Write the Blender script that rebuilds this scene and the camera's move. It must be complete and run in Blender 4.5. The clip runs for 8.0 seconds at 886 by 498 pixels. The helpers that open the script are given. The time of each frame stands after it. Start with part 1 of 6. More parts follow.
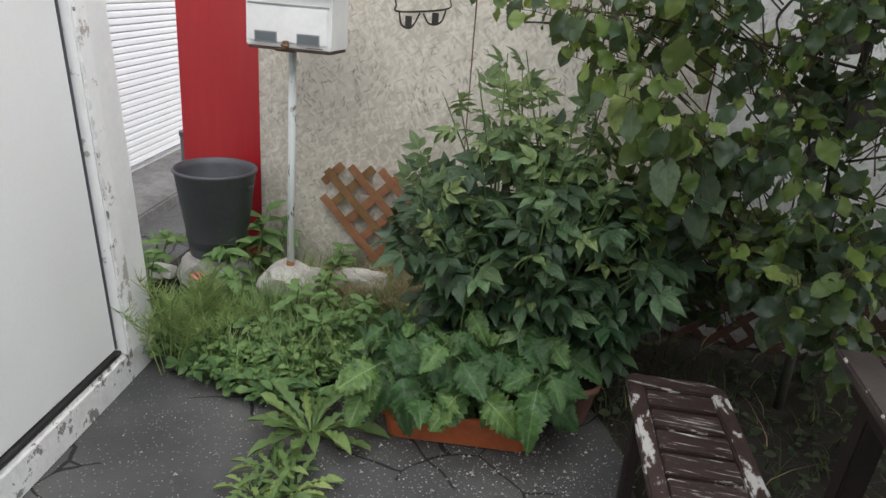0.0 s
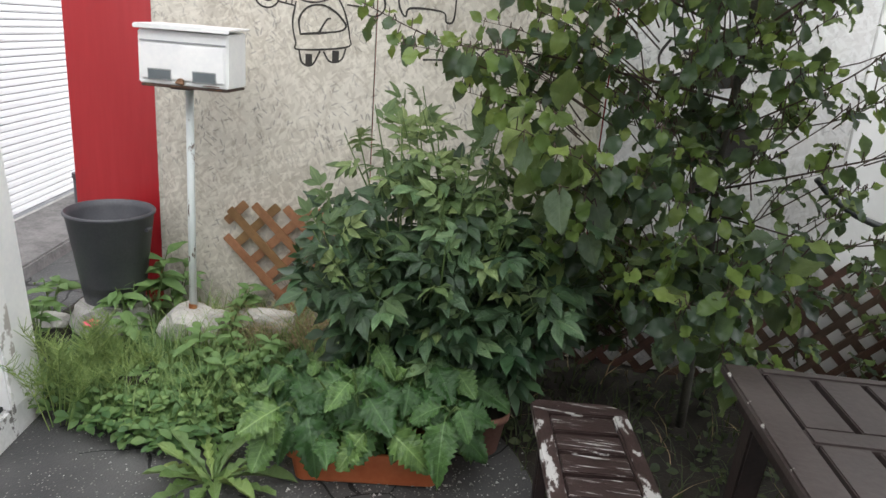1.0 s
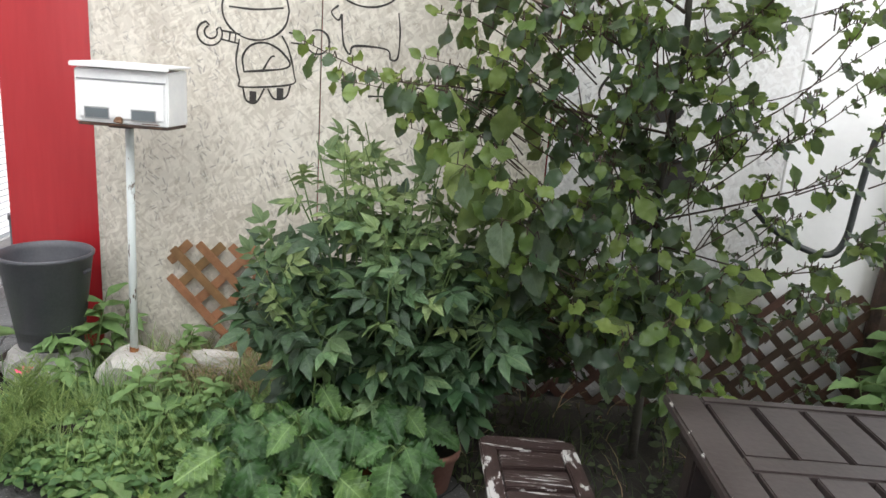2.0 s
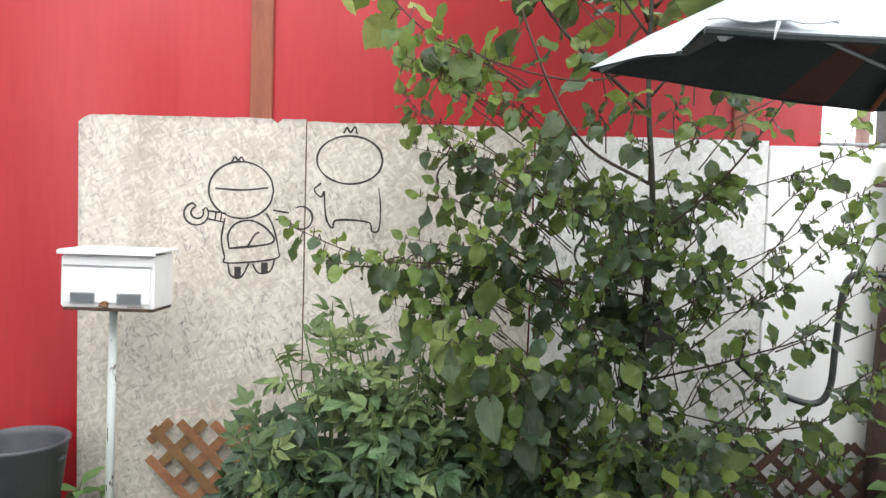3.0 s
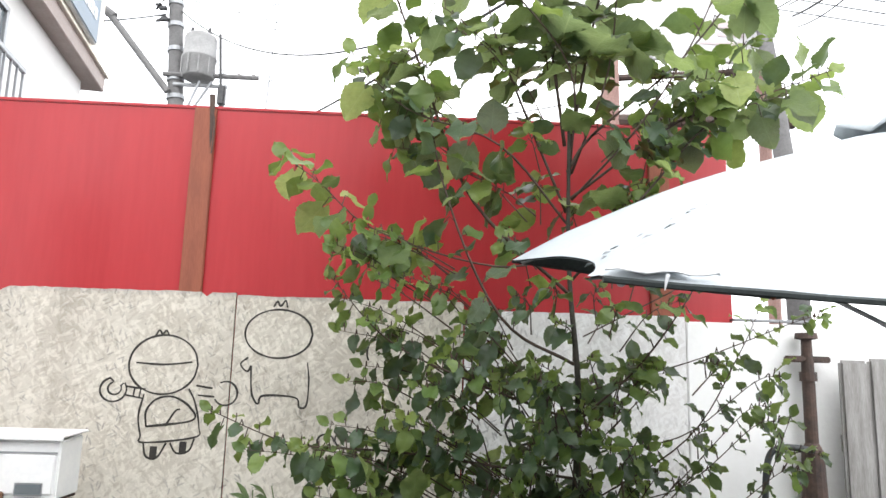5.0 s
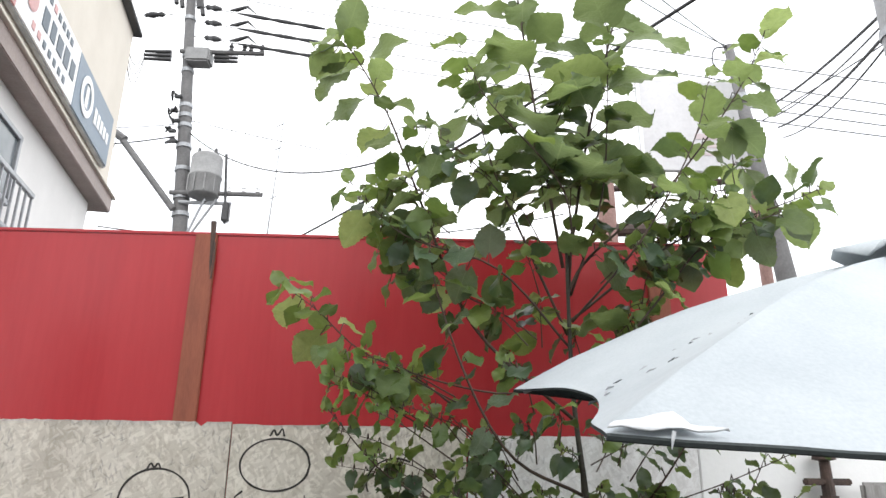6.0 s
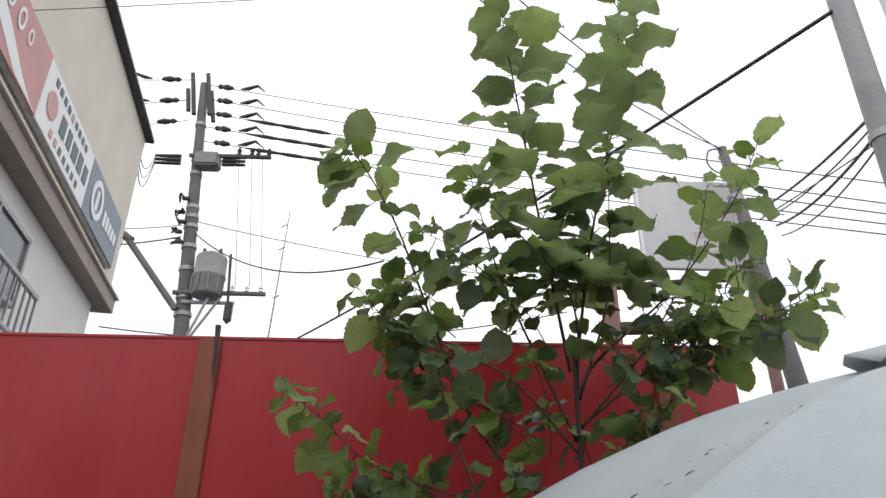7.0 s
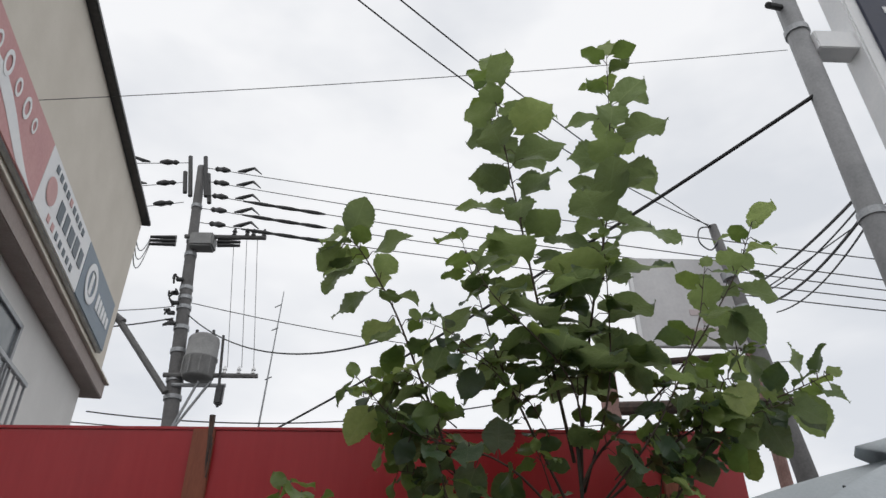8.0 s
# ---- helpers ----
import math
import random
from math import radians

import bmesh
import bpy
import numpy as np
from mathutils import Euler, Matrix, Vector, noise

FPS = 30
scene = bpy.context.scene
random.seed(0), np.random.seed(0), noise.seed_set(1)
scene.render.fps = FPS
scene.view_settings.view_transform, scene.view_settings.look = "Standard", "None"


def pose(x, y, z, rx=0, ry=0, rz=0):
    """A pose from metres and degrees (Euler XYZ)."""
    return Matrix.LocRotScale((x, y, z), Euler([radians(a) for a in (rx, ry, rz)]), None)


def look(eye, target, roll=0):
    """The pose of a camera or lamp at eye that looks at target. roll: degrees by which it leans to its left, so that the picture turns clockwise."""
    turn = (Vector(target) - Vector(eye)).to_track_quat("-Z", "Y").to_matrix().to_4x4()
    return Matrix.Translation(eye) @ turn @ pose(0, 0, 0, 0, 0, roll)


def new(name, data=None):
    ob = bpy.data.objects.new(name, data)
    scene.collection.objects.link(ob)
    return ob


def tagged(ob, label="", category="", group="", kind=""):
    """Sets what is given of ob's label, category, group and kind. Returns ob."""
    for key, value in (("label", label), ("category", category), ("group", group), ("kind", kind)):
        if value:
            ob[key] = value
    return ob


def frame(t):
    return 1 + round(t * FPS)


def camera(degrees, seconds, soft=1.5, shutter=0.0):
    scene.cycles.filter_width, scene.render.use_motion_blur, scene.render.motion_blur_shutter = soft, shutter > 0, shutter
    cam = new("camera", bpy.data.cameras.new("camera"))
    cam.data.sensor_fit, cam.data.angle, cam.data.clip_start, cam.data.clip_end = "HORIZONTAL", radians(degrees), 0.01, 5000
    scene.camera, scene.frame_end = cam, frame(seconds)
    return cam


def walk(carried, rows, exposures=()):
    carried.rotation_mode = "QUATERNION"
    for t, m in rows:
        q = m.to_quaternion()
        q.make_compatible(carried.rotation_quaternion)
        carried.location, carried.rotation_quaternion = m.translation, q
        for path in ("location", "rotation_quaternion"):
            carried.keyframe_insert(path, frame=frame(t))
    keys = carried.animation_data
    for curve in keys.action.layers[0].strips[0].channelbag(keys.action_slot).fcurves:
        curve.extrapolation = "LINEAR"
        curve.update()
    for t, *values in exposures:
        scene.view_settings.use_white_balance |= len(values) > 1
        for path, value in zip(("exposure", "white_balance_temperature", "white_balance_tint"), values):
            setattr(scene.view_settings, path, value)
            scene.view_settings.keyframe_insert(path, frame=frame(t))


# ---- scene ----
cam = camera(64.8, 8.0)
PATH = [
    (0, (1.632, -3.075, 1.457), (1.22, -1.251, 0.748), 4.4),
    (0.5, (1.677, -3.059, 1.447), (1.382, -1.187, 0.807), 3.9),
    (1, (1.694, -3.069, 1.45), (1.488, -1.17, 0.858), 4.5),
    (1.2, (1.699, -3.066, 1.45), (1.539, -1.154, 0.885), 4.7),
    (2.3, (1.758, -3.044, 1.45), (1.667, -1.086, 1.05), 4.5),
    (2.5, (1.762, -3.042, 1.456), (1.684, -1.067, 1.149), 4.7),
    (3, (1.724, -3.06, 1.563), (1.653, -1.064, 1.471), 1.7),
    (3.5, (1.72, -3.079, 1.596), (1.693, -1.079, 1.643), 1.4),
    (4, (1.724, -3.088, 1.592), (1.77, -1.093, 1.721), 1.9),
    (4.5, (1.739, -3.092, 1.641), (1.806, -1.104, 1.847), 2.4),
    (4.7, (1.742, -3.092, 1.655), (1.826, -1.11, 1.909), 2.1),
    (5.8, (1.755, -3.087, 1.735), (1.849, -1.172, 2.304), 0.9),
    (6, (1.756, -3.086, 1.742), (1.838, -1.19, 2.373), 0.6),
    (6.5, (1.753, -3.086, 1.757), (1.828, -1.239, 2.522), 0.4),
    (7, (1.741, -3.099, 1.763), (1.811, -1.309, 2.651), 0.4),
    (7.5, (1.731, -3.105, 1.776), (1.813, -1.363, 2.755), 0.2),
    (8, (1.718, -3.118, 1.795), (1.802, -1.437, 2.875), -0.4),
]

walk(cam, [(t, look(eye, target, roll)) for t, eye, target, roll in PATH],
     exposures=[(0.0, 1.18), (0.5, 1.40), (1.0, 1.50), (2.5, 1.85), (3.5, 1.82), (4.5, 1.72), (6.0, 1.12), (6.5, 0.58), (7.0, 0.22), (7.5, -0.08), (8.0, -0.36)])

# ---- world and light: overcast daylight ----
world = bpy.data.worlds.new("overcast_sky")
scene.world = world
world.use_nodes = True
wn, wl = world.node_tree.nodes, world.node_tree.links
wn.clear()
w_out = wn.new("ShaderNodeOutputWorld")
w_mix = wn.new("ShaderNodeMixShader")
w_sky = wn.new("ShaderNodeTexSky")
w_sky.sky_type, w_sky.sun_disc = "NISHITA", False
w_sky.sun_elevation, w_sky.sun_rotation = radians(58), radians(200)
w_b1, w_b2 = wn.new("ShaderNodeBackground"), wn.new("ShaderNodeBackground")
w_b1.inputs[1].default_value = 0.1
w_tc, w_map, w_noise, w_ramp = wn.new("ShaderNodeTexCoord"), wn.new("ShaderNodeMapping"), wn.new("ShaderNodeTexNoise"), wn.new("ShaderNodeValToRGB")
w_map.inputs["Scale"].default_value = (1.4, 1.4, 3.2)
w_noise.inputs["Scale"].default_value, w_noise.inputs["Detail"].default_value = 1.6, 5
w_ramp.color_ramp.elements[0].position, w_ramp.color_ramp.elements[0].color = 0.34, (0.76, 0.785, 0.83, 1)
w_ramp.color_ramp.elements[1].position, w_ramp.color_ramp.elements[1].color = 0.57, (1.0, 1.005, 1.02, 1)
w_b2.inputs[1].default_value = 1.3
w_mix.inputs[0].default_value = 0.9
wl.new(w_tc.outputs["Generated"], w_map.inputs[0])
wl.new(w_map.outputs[0], w_noise.inputs[0])
wl.new(w_noise.outputs[0], w_ramp.inputs[0])
wl.new(w_ramp.outputs[0], w_b2.inputs[0])
wl.new(w_sky.outputs[0], w_b1.inputs[0])
wl.new(w_b1.outputs[0], w_mix.inputs[1])
wl.new(w_b2.outputs[0], w_mix.inputs[2])
wl.new(w_mix.outputs[0], w_out.inputs[0])
sun = new("sun", bpy.data.lights.new("sun", "SUN"))
sun.data.energy, sun.data.angle, sun.data.color = 0.5, radians(60), (1.0, 0.97, 0.93)
sun.matrix_world = look((3, -6, 9), (1.5, 0, 0))


# ---- materials ----
def nodes_of(name):
    m = bpy.data.materials.new(name)
    m.use_nodes = True
    nt = m.node_tree
    return m, nt, nt.nodes["Principled BSDF"], nt.nodes["Material Output"]


def ramp(nt, fac, stops):
    r = nt.nodes.new("ShaderNodeValToRGB")
    while len(r.color_ramp.elements) < len(stops):
        r.color_ramp.elements.new(0.5)
    for e, (p, c) in zip(r.color_ramp.elements, stops):
        e.position, e.color = p, (*c, 1)
    nt.links.new(fac, r.inputs[0])
    return r.outputs[0]


def noise_of(nt, scale, detail=4, vec=None, rough=0.55):
    n = nt.nodes.new("ShaderNodeTexNoise")
    n.inputs["Scale"].default_value, n.inputs["Detail"].default_value, n.inputs["Roughness"].default_value = scale, detail, rough
    if vec is not None:
        nt.links.new(vec, n.inputs["Vector"])
    return n.outputs[0]


def mixc(nt, fac, a, b, mode="MIX"):
    n = nt.nodes.new("ShaderNodeMix")
    n.data_type, n.blend_type = "RGBA", mode
    for sock, v in ((n.inputs[0], fac), (n.inputs[6], a), (n.inputs[7], b)):
        if isinstance(v, (int, float)):
            sock.default_value = v
        elif isinstance(v, tuple):
            sock.default_value = (*v, 1)
        else:
            nt.links.new(v, sock)
    return n.outputs[2]


def calc(nt, op, a, b=None):
    n = nt.nodes.new("ShaderNodeMath")
    n.operation = op
    for i, v in enumerate((a, b)):
        if isinstance(v, (int, float)):
            n.inputs[i].default_value = v
        elif v is not None:
            nt.links.new(v, n.inputs[i])
    return n.outputs[0]


def coords(nt, scale=(1, 1, 1), rot=(0, 0, 0)):
    tc, mp = nt.nodes.new("ShaderNodeTexCoord"), nt.nodes.new("ShaderNodeMapping")
    mp.inputs["Scale"].default_value, mp.inputs["Rotation"].default_value = scale, rot
    nt.links.new(tc.outputs["Object"], mp.inputs[0])
    return mp.outputs[0]


def bump_to(nt, bsdf, height, strength, dist=0.01):
    b = nt.nodes.new("ShaderNodeBump")
    b.inputs["Strength"].default_value, b.inputs["Distance"].default_value = strength, dist
    nt.links.new(height, b.inputs["Height"])
    nt.links.new(b.outputs[0], bsdf.inputs["Normal"])


def mat(name, a, b, rough=0.6, scale=6, fine=60, bump=0.2, metal=0.0, rand=0.0, trans=0.0, stretch=(1, 1, 1), wear=None, wear_at=0.62, wear_scale=9, island=False):
    """Two scales of colour noise from a to b, fine relief, and wear patches of another colour."""
    m, nt, bs, out = nodes_of(name)
    v = coords(nt, stretch)
    n1, n2 = noise_of(nt, scale, 5, v), noise_of(nt, fine, 3, v)
    f = calc(nt, "ADD", calc(nt, "MULTIPLY", n1, 0.65), calc(nt, "MULTIPLY", n2, 0.35))
    col = ramp(nt, f, [(0.36, a), (0.64, b)])
    if wear is not None:
        w = noise_of(nt, wear_scale, 8, v, 0.68)
        g = nt.nodes.new("ShaderNodeValToRGB")
        g.color_ramp.elements[0].position, g.color_ramp.elements[1].position = wear_at, wear_at + 0.03
        nt.links.new(w, g.inputs[0])
        col = mixc(nt, g.outputs[0], col, wear)
    if rand or island:
        hs = nt.nodes.new("ShaderNodeHueSaturation")
        if island:
            src = nt.nodes.new("ShaderNodeNewGeometry").outputs["Random Per Island"]
        else:
            src = nt.nodes.new("ShaderNodeObjectInfo").outputs["Random"]
        k = rand or 0.4
        nt.links.new(calc(nt, "ADD", calc(nt, "MULTIPLY", src, 2 * k), 1 - k), hs.inputs["Value"])
        nt.links.new(calc(nt, "ADD", calc(nt, "MULTIPLY", src, -0.05 * k / 0.4), 0.5 + 0.025 * k / 0.4), hs.inputs["Hue"])
        nt.links.new(col, hs.inputs["Color"])
        col = hs.outputs[0]
    nt.links.new(col, bs.inputs["Base Color"])
    bs.inputs["Metallic"].default_value = metal
    nt.links.new(calc(nt, "ADD", calc(nt, "MULTIPLY", n1, 0.3), rough - 0.15), bs.inputs["Roughness"])
    if bump:
        bump_to(nt, bs, f, bump)
    if trans:
        tl, mx = nt.nodes.new("ShaderNodeBsdfTranslucent"), nt.nodes.new("ShaderNodeMixShader")
        mx.inputs[0].default_value = trans
        nt.links.new(mixc(nt, 0.4, col, (0.32, 0.42, 0.09)), tl.inputs[0])
        nt.links.new(bs.outputs[0], mx.inputs[1])
        nt.links.new(tl.outputs[0], mx.inputs[2])
        nt.links.new(mx.outputs[0], out.inputs[0])
    return m


def leaf_mat(name, dark, light, vein, trans=0.3, rough=0.42, veins=9.0, rand=0.35, sat=0.92):
    """Leaf of unit length along y: midrib, side veins, blotches, thin enough to let light through."""
    m, nt, bs, out = nodes_of(name)
    v = coords(nt)
    sep = nt.nodes.new("ShaderNodeSeparateXYZ")
    nt.links.new(v, sep.inputs[0])
    ax = calc(nt, "ABSOLUTE", sep.outputs[0])
    col = ramp(nt, noise_of(nt, 4.0, 4, v), [(0.35, dark), (0.65, light)])
    rib = calc(nt, "LESS_THAN", ax, 0.014)
    wave = calc(nt, "FRACT", calc(nt, "MULTIPLY", calc(nt, "SUBTRACT", sep.outputs[1], calc(nt, "MULTIPLY", ax, 0.75)), veins))
    side = calc(nt, "LESS_THAN", calc(nt, "ABSOLUTE", calc(nt, "SUBTRACT", wave, 0.5)), 0.06)
    lines = calc(nt, "MAXIMUM", rib, calc(nt, "MULTIPLY", side, 0.5))
    col = mixc(nt, calc(nt, "MULTIPLY", lines, 0.55), col, vein)
    hs = nt.nodes.new("ShaderNodeHueSaturation")
    oi = nt.nodes.new("ShaderNodeObjectInfo").outputs["Random"]
    p = calc(nt, "POWER", oi, 2.2)
    nt.links.new(calc(nt, "ADD", calc(nt, "MULTIPLY", p, rand * 3.6), 1 - rand), hs.inputs["Value"])
    nt.links.new(calc(nt, "SUBTRACT", 0.512, calc(nt, "MULTIPLY", p, 0.05)), hs.inputs["Hue"])
    hs.inputs["Saturation"].default_value = sat
    nt.links.new(col, hs.inputs["Color"])
    nt.links.new(hs.outputs[0], bs.inputs["Base Color"])
    nt.links.new(calc(nt, "ADD", calc(nt, "MULTIPLY", noise_of(nt, 9.0, 3, v), 0.25), rough - 0.12), bs.inputs["Roughness"])
    bs.inputs["Specular IOR Level"].default_value = 0.5
    bump_to(nt, bs, calc(nt, "SUBTRACT", noise_of(nt, 14.0, 3, v), calc(nt, "MULTIPLY", lines, 0.8)), 0.35, 0.03)
    tl, mx = nt.nodes.new("ShaderNodeBsdfTranslucent"), nt.nodes.new("ShaderNodeMixShader")
    mx.inputs[0].default_value = trans
    nt.links.new(mixc(nt, 0.6, hs.outputs[0], (0.39, 0.49, 0.18)), tl.inputs[0])
    nt.links.new(bs.outputs[0], mx.inputs[1])
    nt.links.new(tl.outputs[0], mx.inputs[2])
    nt.links.new(mx.outputs[0], out.inputs[0])
    return m


def osb_mat(name, base, lights, darks, amount=0.5):
    """Pressed strand board under thin worn paint: short crossed flakes, bare grey slivers in loose clusters, a few scuffs."""
    m, nt, bs, out = nodes_of(name)
    col = ramp(nt, noise_of(nt, 2.4, 5, coords(nt)), [(0.35, tuple(0.6 * p + 0.4 * q for p, q in zip(base, lights))), (0.65, lights)])

    def flakes(ang, sc, at=(0, 0, 0)):
        wob = nt.nodes.new("ShaderNodeVectorMath")
        wob.operation = "MULTIPLY_ADD"
        nt.links.new(coords(nt, (1, 1, 1), (0, radians(ang), 0)), wob.inputs[0])
        wob.inputs[1].default_value, wob.inputs[2].default_value = sc, at
        vo = nt.nodes.new("ShaderNodeTexVoronoi")
        vo.inputs["Scale"].default_value = 1.0
        nt.links.new(wob.outputs[0], vo.inputs["Vector"])
        sp = nt.nodes.new("ShaderNodeSeparateXYZ")
        nt.links.new(vo.outputs["Color"], sp.inputs[0])
        return vo.outputs["Distance"], sp.outputs

    hsum = None
    for ang, sc in ((14, (15, 1, 58)), (66, (17, 1, 52)), (-42, (16, 1, 62)), (38, (20, 1, 74)), (-74, (18, 1, 66))):
        dist, rgb = flakes(ang, sc)
        near = calc(nt, "LESS_THAN", dist, 0.45)
        lite = calc(nt, "MULTIPLY", calc(nt, "GREATER_THAN", rgb[0], 0.70), near)
        tan = calc(nt, "MULTIPLY", calc(nt, "LESS_THAN", rgb[0], 0.24), near)
        col = mixc(nt, calc(nt, "MULTIPLY", lite, 0.55), col, tuple(min(0.86, 1.10 * c) for c in lights))
        col = mixc(nt, calc(nt, "MULTIPLY", tan, 0.36), col, base)
        hsum = rgb[2] if hsum is None else calc(nt, "ADD", hsum, rgb[2])
    patch = ramp(nt, noise_of(nt, 2.6, 5, coords(nt), 0.6), [(0.40, (0.12, 0.12, 0.12)), (0.60, (1, 1, 1))])
    for i, (ang, sc, th) in enumerate(((24, (19, 1, 90), 0.925), (78, (21, 1, 80), 0.89), (-36, (20, 1, 94), 0.925), (-68, (18, 1, 74), 0.91))):
        dist, rgb = flakes(ang, sc, (3.3 * i, 7.1, 1.7 * i))
        dark = calc(nt, "MULTIPLY", calc(nt, "MULTIPLY", calc(nt, "GREATER_THAN", rgb[1], th), calc(nt, "LESS_THAN", dist, 0.34)), patch)
        col = mixc(nt, calc(nt, "MULTIPLY", dark, amount), col, darks)
    dist, rgb = flakes(78, (15, 1, 34), (5.1, 2.3, 0.7))
    scuff = calc(nt, "MULTIPLY", calc(nt, "GREATER_THAN", rgb[1], 0.94), calc(nt, "LESS_THAN", calc(nt, "ADD", dist, calc(nt, "MULTIPLY", noise_of(nt, 70, 3, coords(nt)), 0.4)), 0.50))
    col = mixc(nt, calc(nt, "MULTIPLY", scuff, 0.6), col, darks)
    stain = ramp(nt, noise_of(nt, 1.7, 6, coords(nt, (1.3, 1, 0.7)), 0.62), [(0.45, (1, 1, 1)), (0.74, (0.70, 0.69, 0.68))])
    col = mixc(nt, 1.0, col, stain, "MULTIPLY")
    # weathered grey along the sheet's cut edges
    sep = nt.nodes.new("ShaderNodeSeparateXYZ")
    nt.links.new(coords(nt), sep.inputs[0])
    ragged = calc(nt, "MULTIPLY", noise_of(nt, 14, 6, coords(nt), 0.65), 0.16)
    edge = calc(nt, "MAXIMUM", calc(nt, "SUBTRACT", sep.outputs[2], 1.945), calc(nt, "SUBTRACT", 0.0, sep.outputs[0]))
    edge = ramp(nt, calc(nt, "ADD", edge, ragged), [(0.075, (0, 0, 0)), (0.13, (1, 1, 1))])
    col = mixc(nt, calc(nt, "MULTIPLY", edge, 0.5), col, darks)
    nt.links.new(col, bs.inputs["Base Color"])
    bs.inputs["Roughness"].default_value = 0.75
    bump_to(nt, bs, hsum, 0.55, 0.005)
    return m


def asphalt_mat():
    m, nt, bs, out = nodes_of("asphalt")
    v = coords(nt)
    col = ramp(nt, noise_of(nt, 2.2, 6, v), [(0.3, (0.045, 0.045, 0.047)), (0.7, (0.10, 0.10, 0.098))])
    vo = nt.nodes.new("ShaderNodeTexVoronoi")
    vo.inputs["Scale"].default_value = 130
    nt.links.new(v, vo.inputs["Vector"])
    sp = nt.nodes.new("ShaderNodeSeparateXYZ")
    nt.links.new(vo.outputs["Color"], sp.inputs[0])
    speck = calc(nt, "MULTIPLY", calc(nt, "GREATER_THAN", sp.outputs[0], 0.90), calc(nt, "LESS_THAN", vo.outputs["Distance"], 0.4))
    col = mixc(nt, calc(nt, "MULTIPLY", speck, 0.5), col, (0.30, 0.29, 0.27))
    wv = nt.nodes.new("ShaderNodeVectorMath")
    nt.links.new(v, wv.inputs[0])
    nz = nt.nodes.new("ShaderNodeTexNoise")
    nz.inputs["Scale"].default_value = 3.5
    nt.links.new(v, nz.inputs["Vector"])
    sc = nt.nodes.new("ShaderNodeVectorMath")
    sc.operation = "SCALE"
    sc.inputs["Scale"].default_value = 0.14
    nt.links.new(nz.outputs[1], sc.inputs[0])
    nt.links.new(sc.outputs[0], wv.inputs[1])
    cr = nt.nodes.new("ShaderNodeTexVoronoi")
    cr.feature = "DISTANCE_TO_EDGE"
    cr.inputs["Scale"].default_value = 3.4
    nt.links.new(wv.outputs[0], cr.inputs["Vector"])
    zone = calc(nt, "GREATER_THAN", noise_of(nt, 1.1, 2, v), 0.50)
    crack = calc(nt, "MULTIPLY", calc(nt, "LESS_THAN", cr.outputs[0], 0.013), zone)
    col = mixc(nt, crack, col, (0.012, 0.012, 0.012))
    nt.links.new(col, bs.inputs["Base Color"])
    bs.inputs["Roughness"].default_value = 0.82
    bump_to(nt, bs, calc(nt, "SUBTRACT", calc(nt, "ADD", calc(nt, "MULTIPLY", vo.outputs["Distance"], -0.5), noise_of(nt, 60, 4, v)), calc(nt, "MULTIPLY", crack, 3.0)), 0.6, 0.006)
    return m


M_ASPHALT = asphalt_mat()
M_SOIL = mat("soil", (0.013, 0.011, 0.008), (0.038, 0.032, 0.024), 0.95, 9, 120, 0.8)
M_OSB = osb_mat("strand_board", (0.41, 0.370, 0.305), (0.645, 0.612, 0.540), (0.15, 0.145, 0.14), 0.5)
M_OSBGREY = osb_mat("grey_strand_board", (0.66, 0.65, 0.64), (0.80, 0.79, 0.78), (0.26, 0.26, 0.27), 0.45)
M_RED = mat("red_sheet_metal", (0.350, 0.015, 0.021), (0.410, 0.025, 0.031), 0.34, 1.2, 12, 0.04, 0.0, stretch=(3, 3, 0.3))
M_RED.node_tree.nodes["Principled BSDF"].inputs["Specular IOR Level"].default_value = 0.45
M_RUST = mat("rust_brown_steel", (0.215, 0.060, 0.032), (0.29, 0.090, 0.050), 0.7, 7, 50, 0.25, stretch=(4, 4, 0.6))
M_RUSTSPOT = mat("rust", (0.20, 0.06, 0.02), (0.42, 0.17, 0.05), 0.85, 20, 160, 0.4)
M_WHITEWALL = mat("white_painted_board", (0.83, 0.83, 0.82), (0.88, 0.88, 0.87), 0.7, 3, 40, 0.35, wear=(0.50, 0.49, 0.47), wear_at=0.71, wear_scale=6)
M_WHITEPAINT = mat("white_enamel", (0.74, 0.75, 0.76), (0.84, 0.84, 0.83), 0.38, 5, 50, 0.08, wear=(0.40, 0.22, 0.10), wear_at=0.75, wear_scale=14)
M_POSTPAINT = mat("chipped_pale_paint", (0.60, 0.66, 0.66), (0.72, 0.76, 0.75), 0.5, 8, 60, 0.15, wear=(0.10, 0.06, 0.035), wear_at=0.605, wear_scale=16, stretch=(2, 2, 0.5))
M_PANEL = mat("pale_grey_panel", (0.73, 0.735, 0.73), (0.78, 0.785, 0.78), 0.5, 1.5, 90, 0.03)
M_TRIMWHITE = mat("flaking_white_trim", (0.78, 0.78, 0.78), (0.86, 0.86, 0.86), 0.6, 6, 45, 0.3, wear=(0.40, 0.38, 0.35), wear_at=0.57, wear_scale=11)
M_PLINTH = mat("flaking_white_plinth", (0.60, 0.60, 0.59), (0.80, 0.80, 0.79), 0.8, 9, 60, 0.6, wear=(0.20, 0.19, 0.18), wear_at=0.55, wear_scale=9)
M_BLACK = mat("black_rubber", (0.012, 0.012, 0.012), (0.03, 0.03, 0.03), 0.7, 20, 100, 0.1)
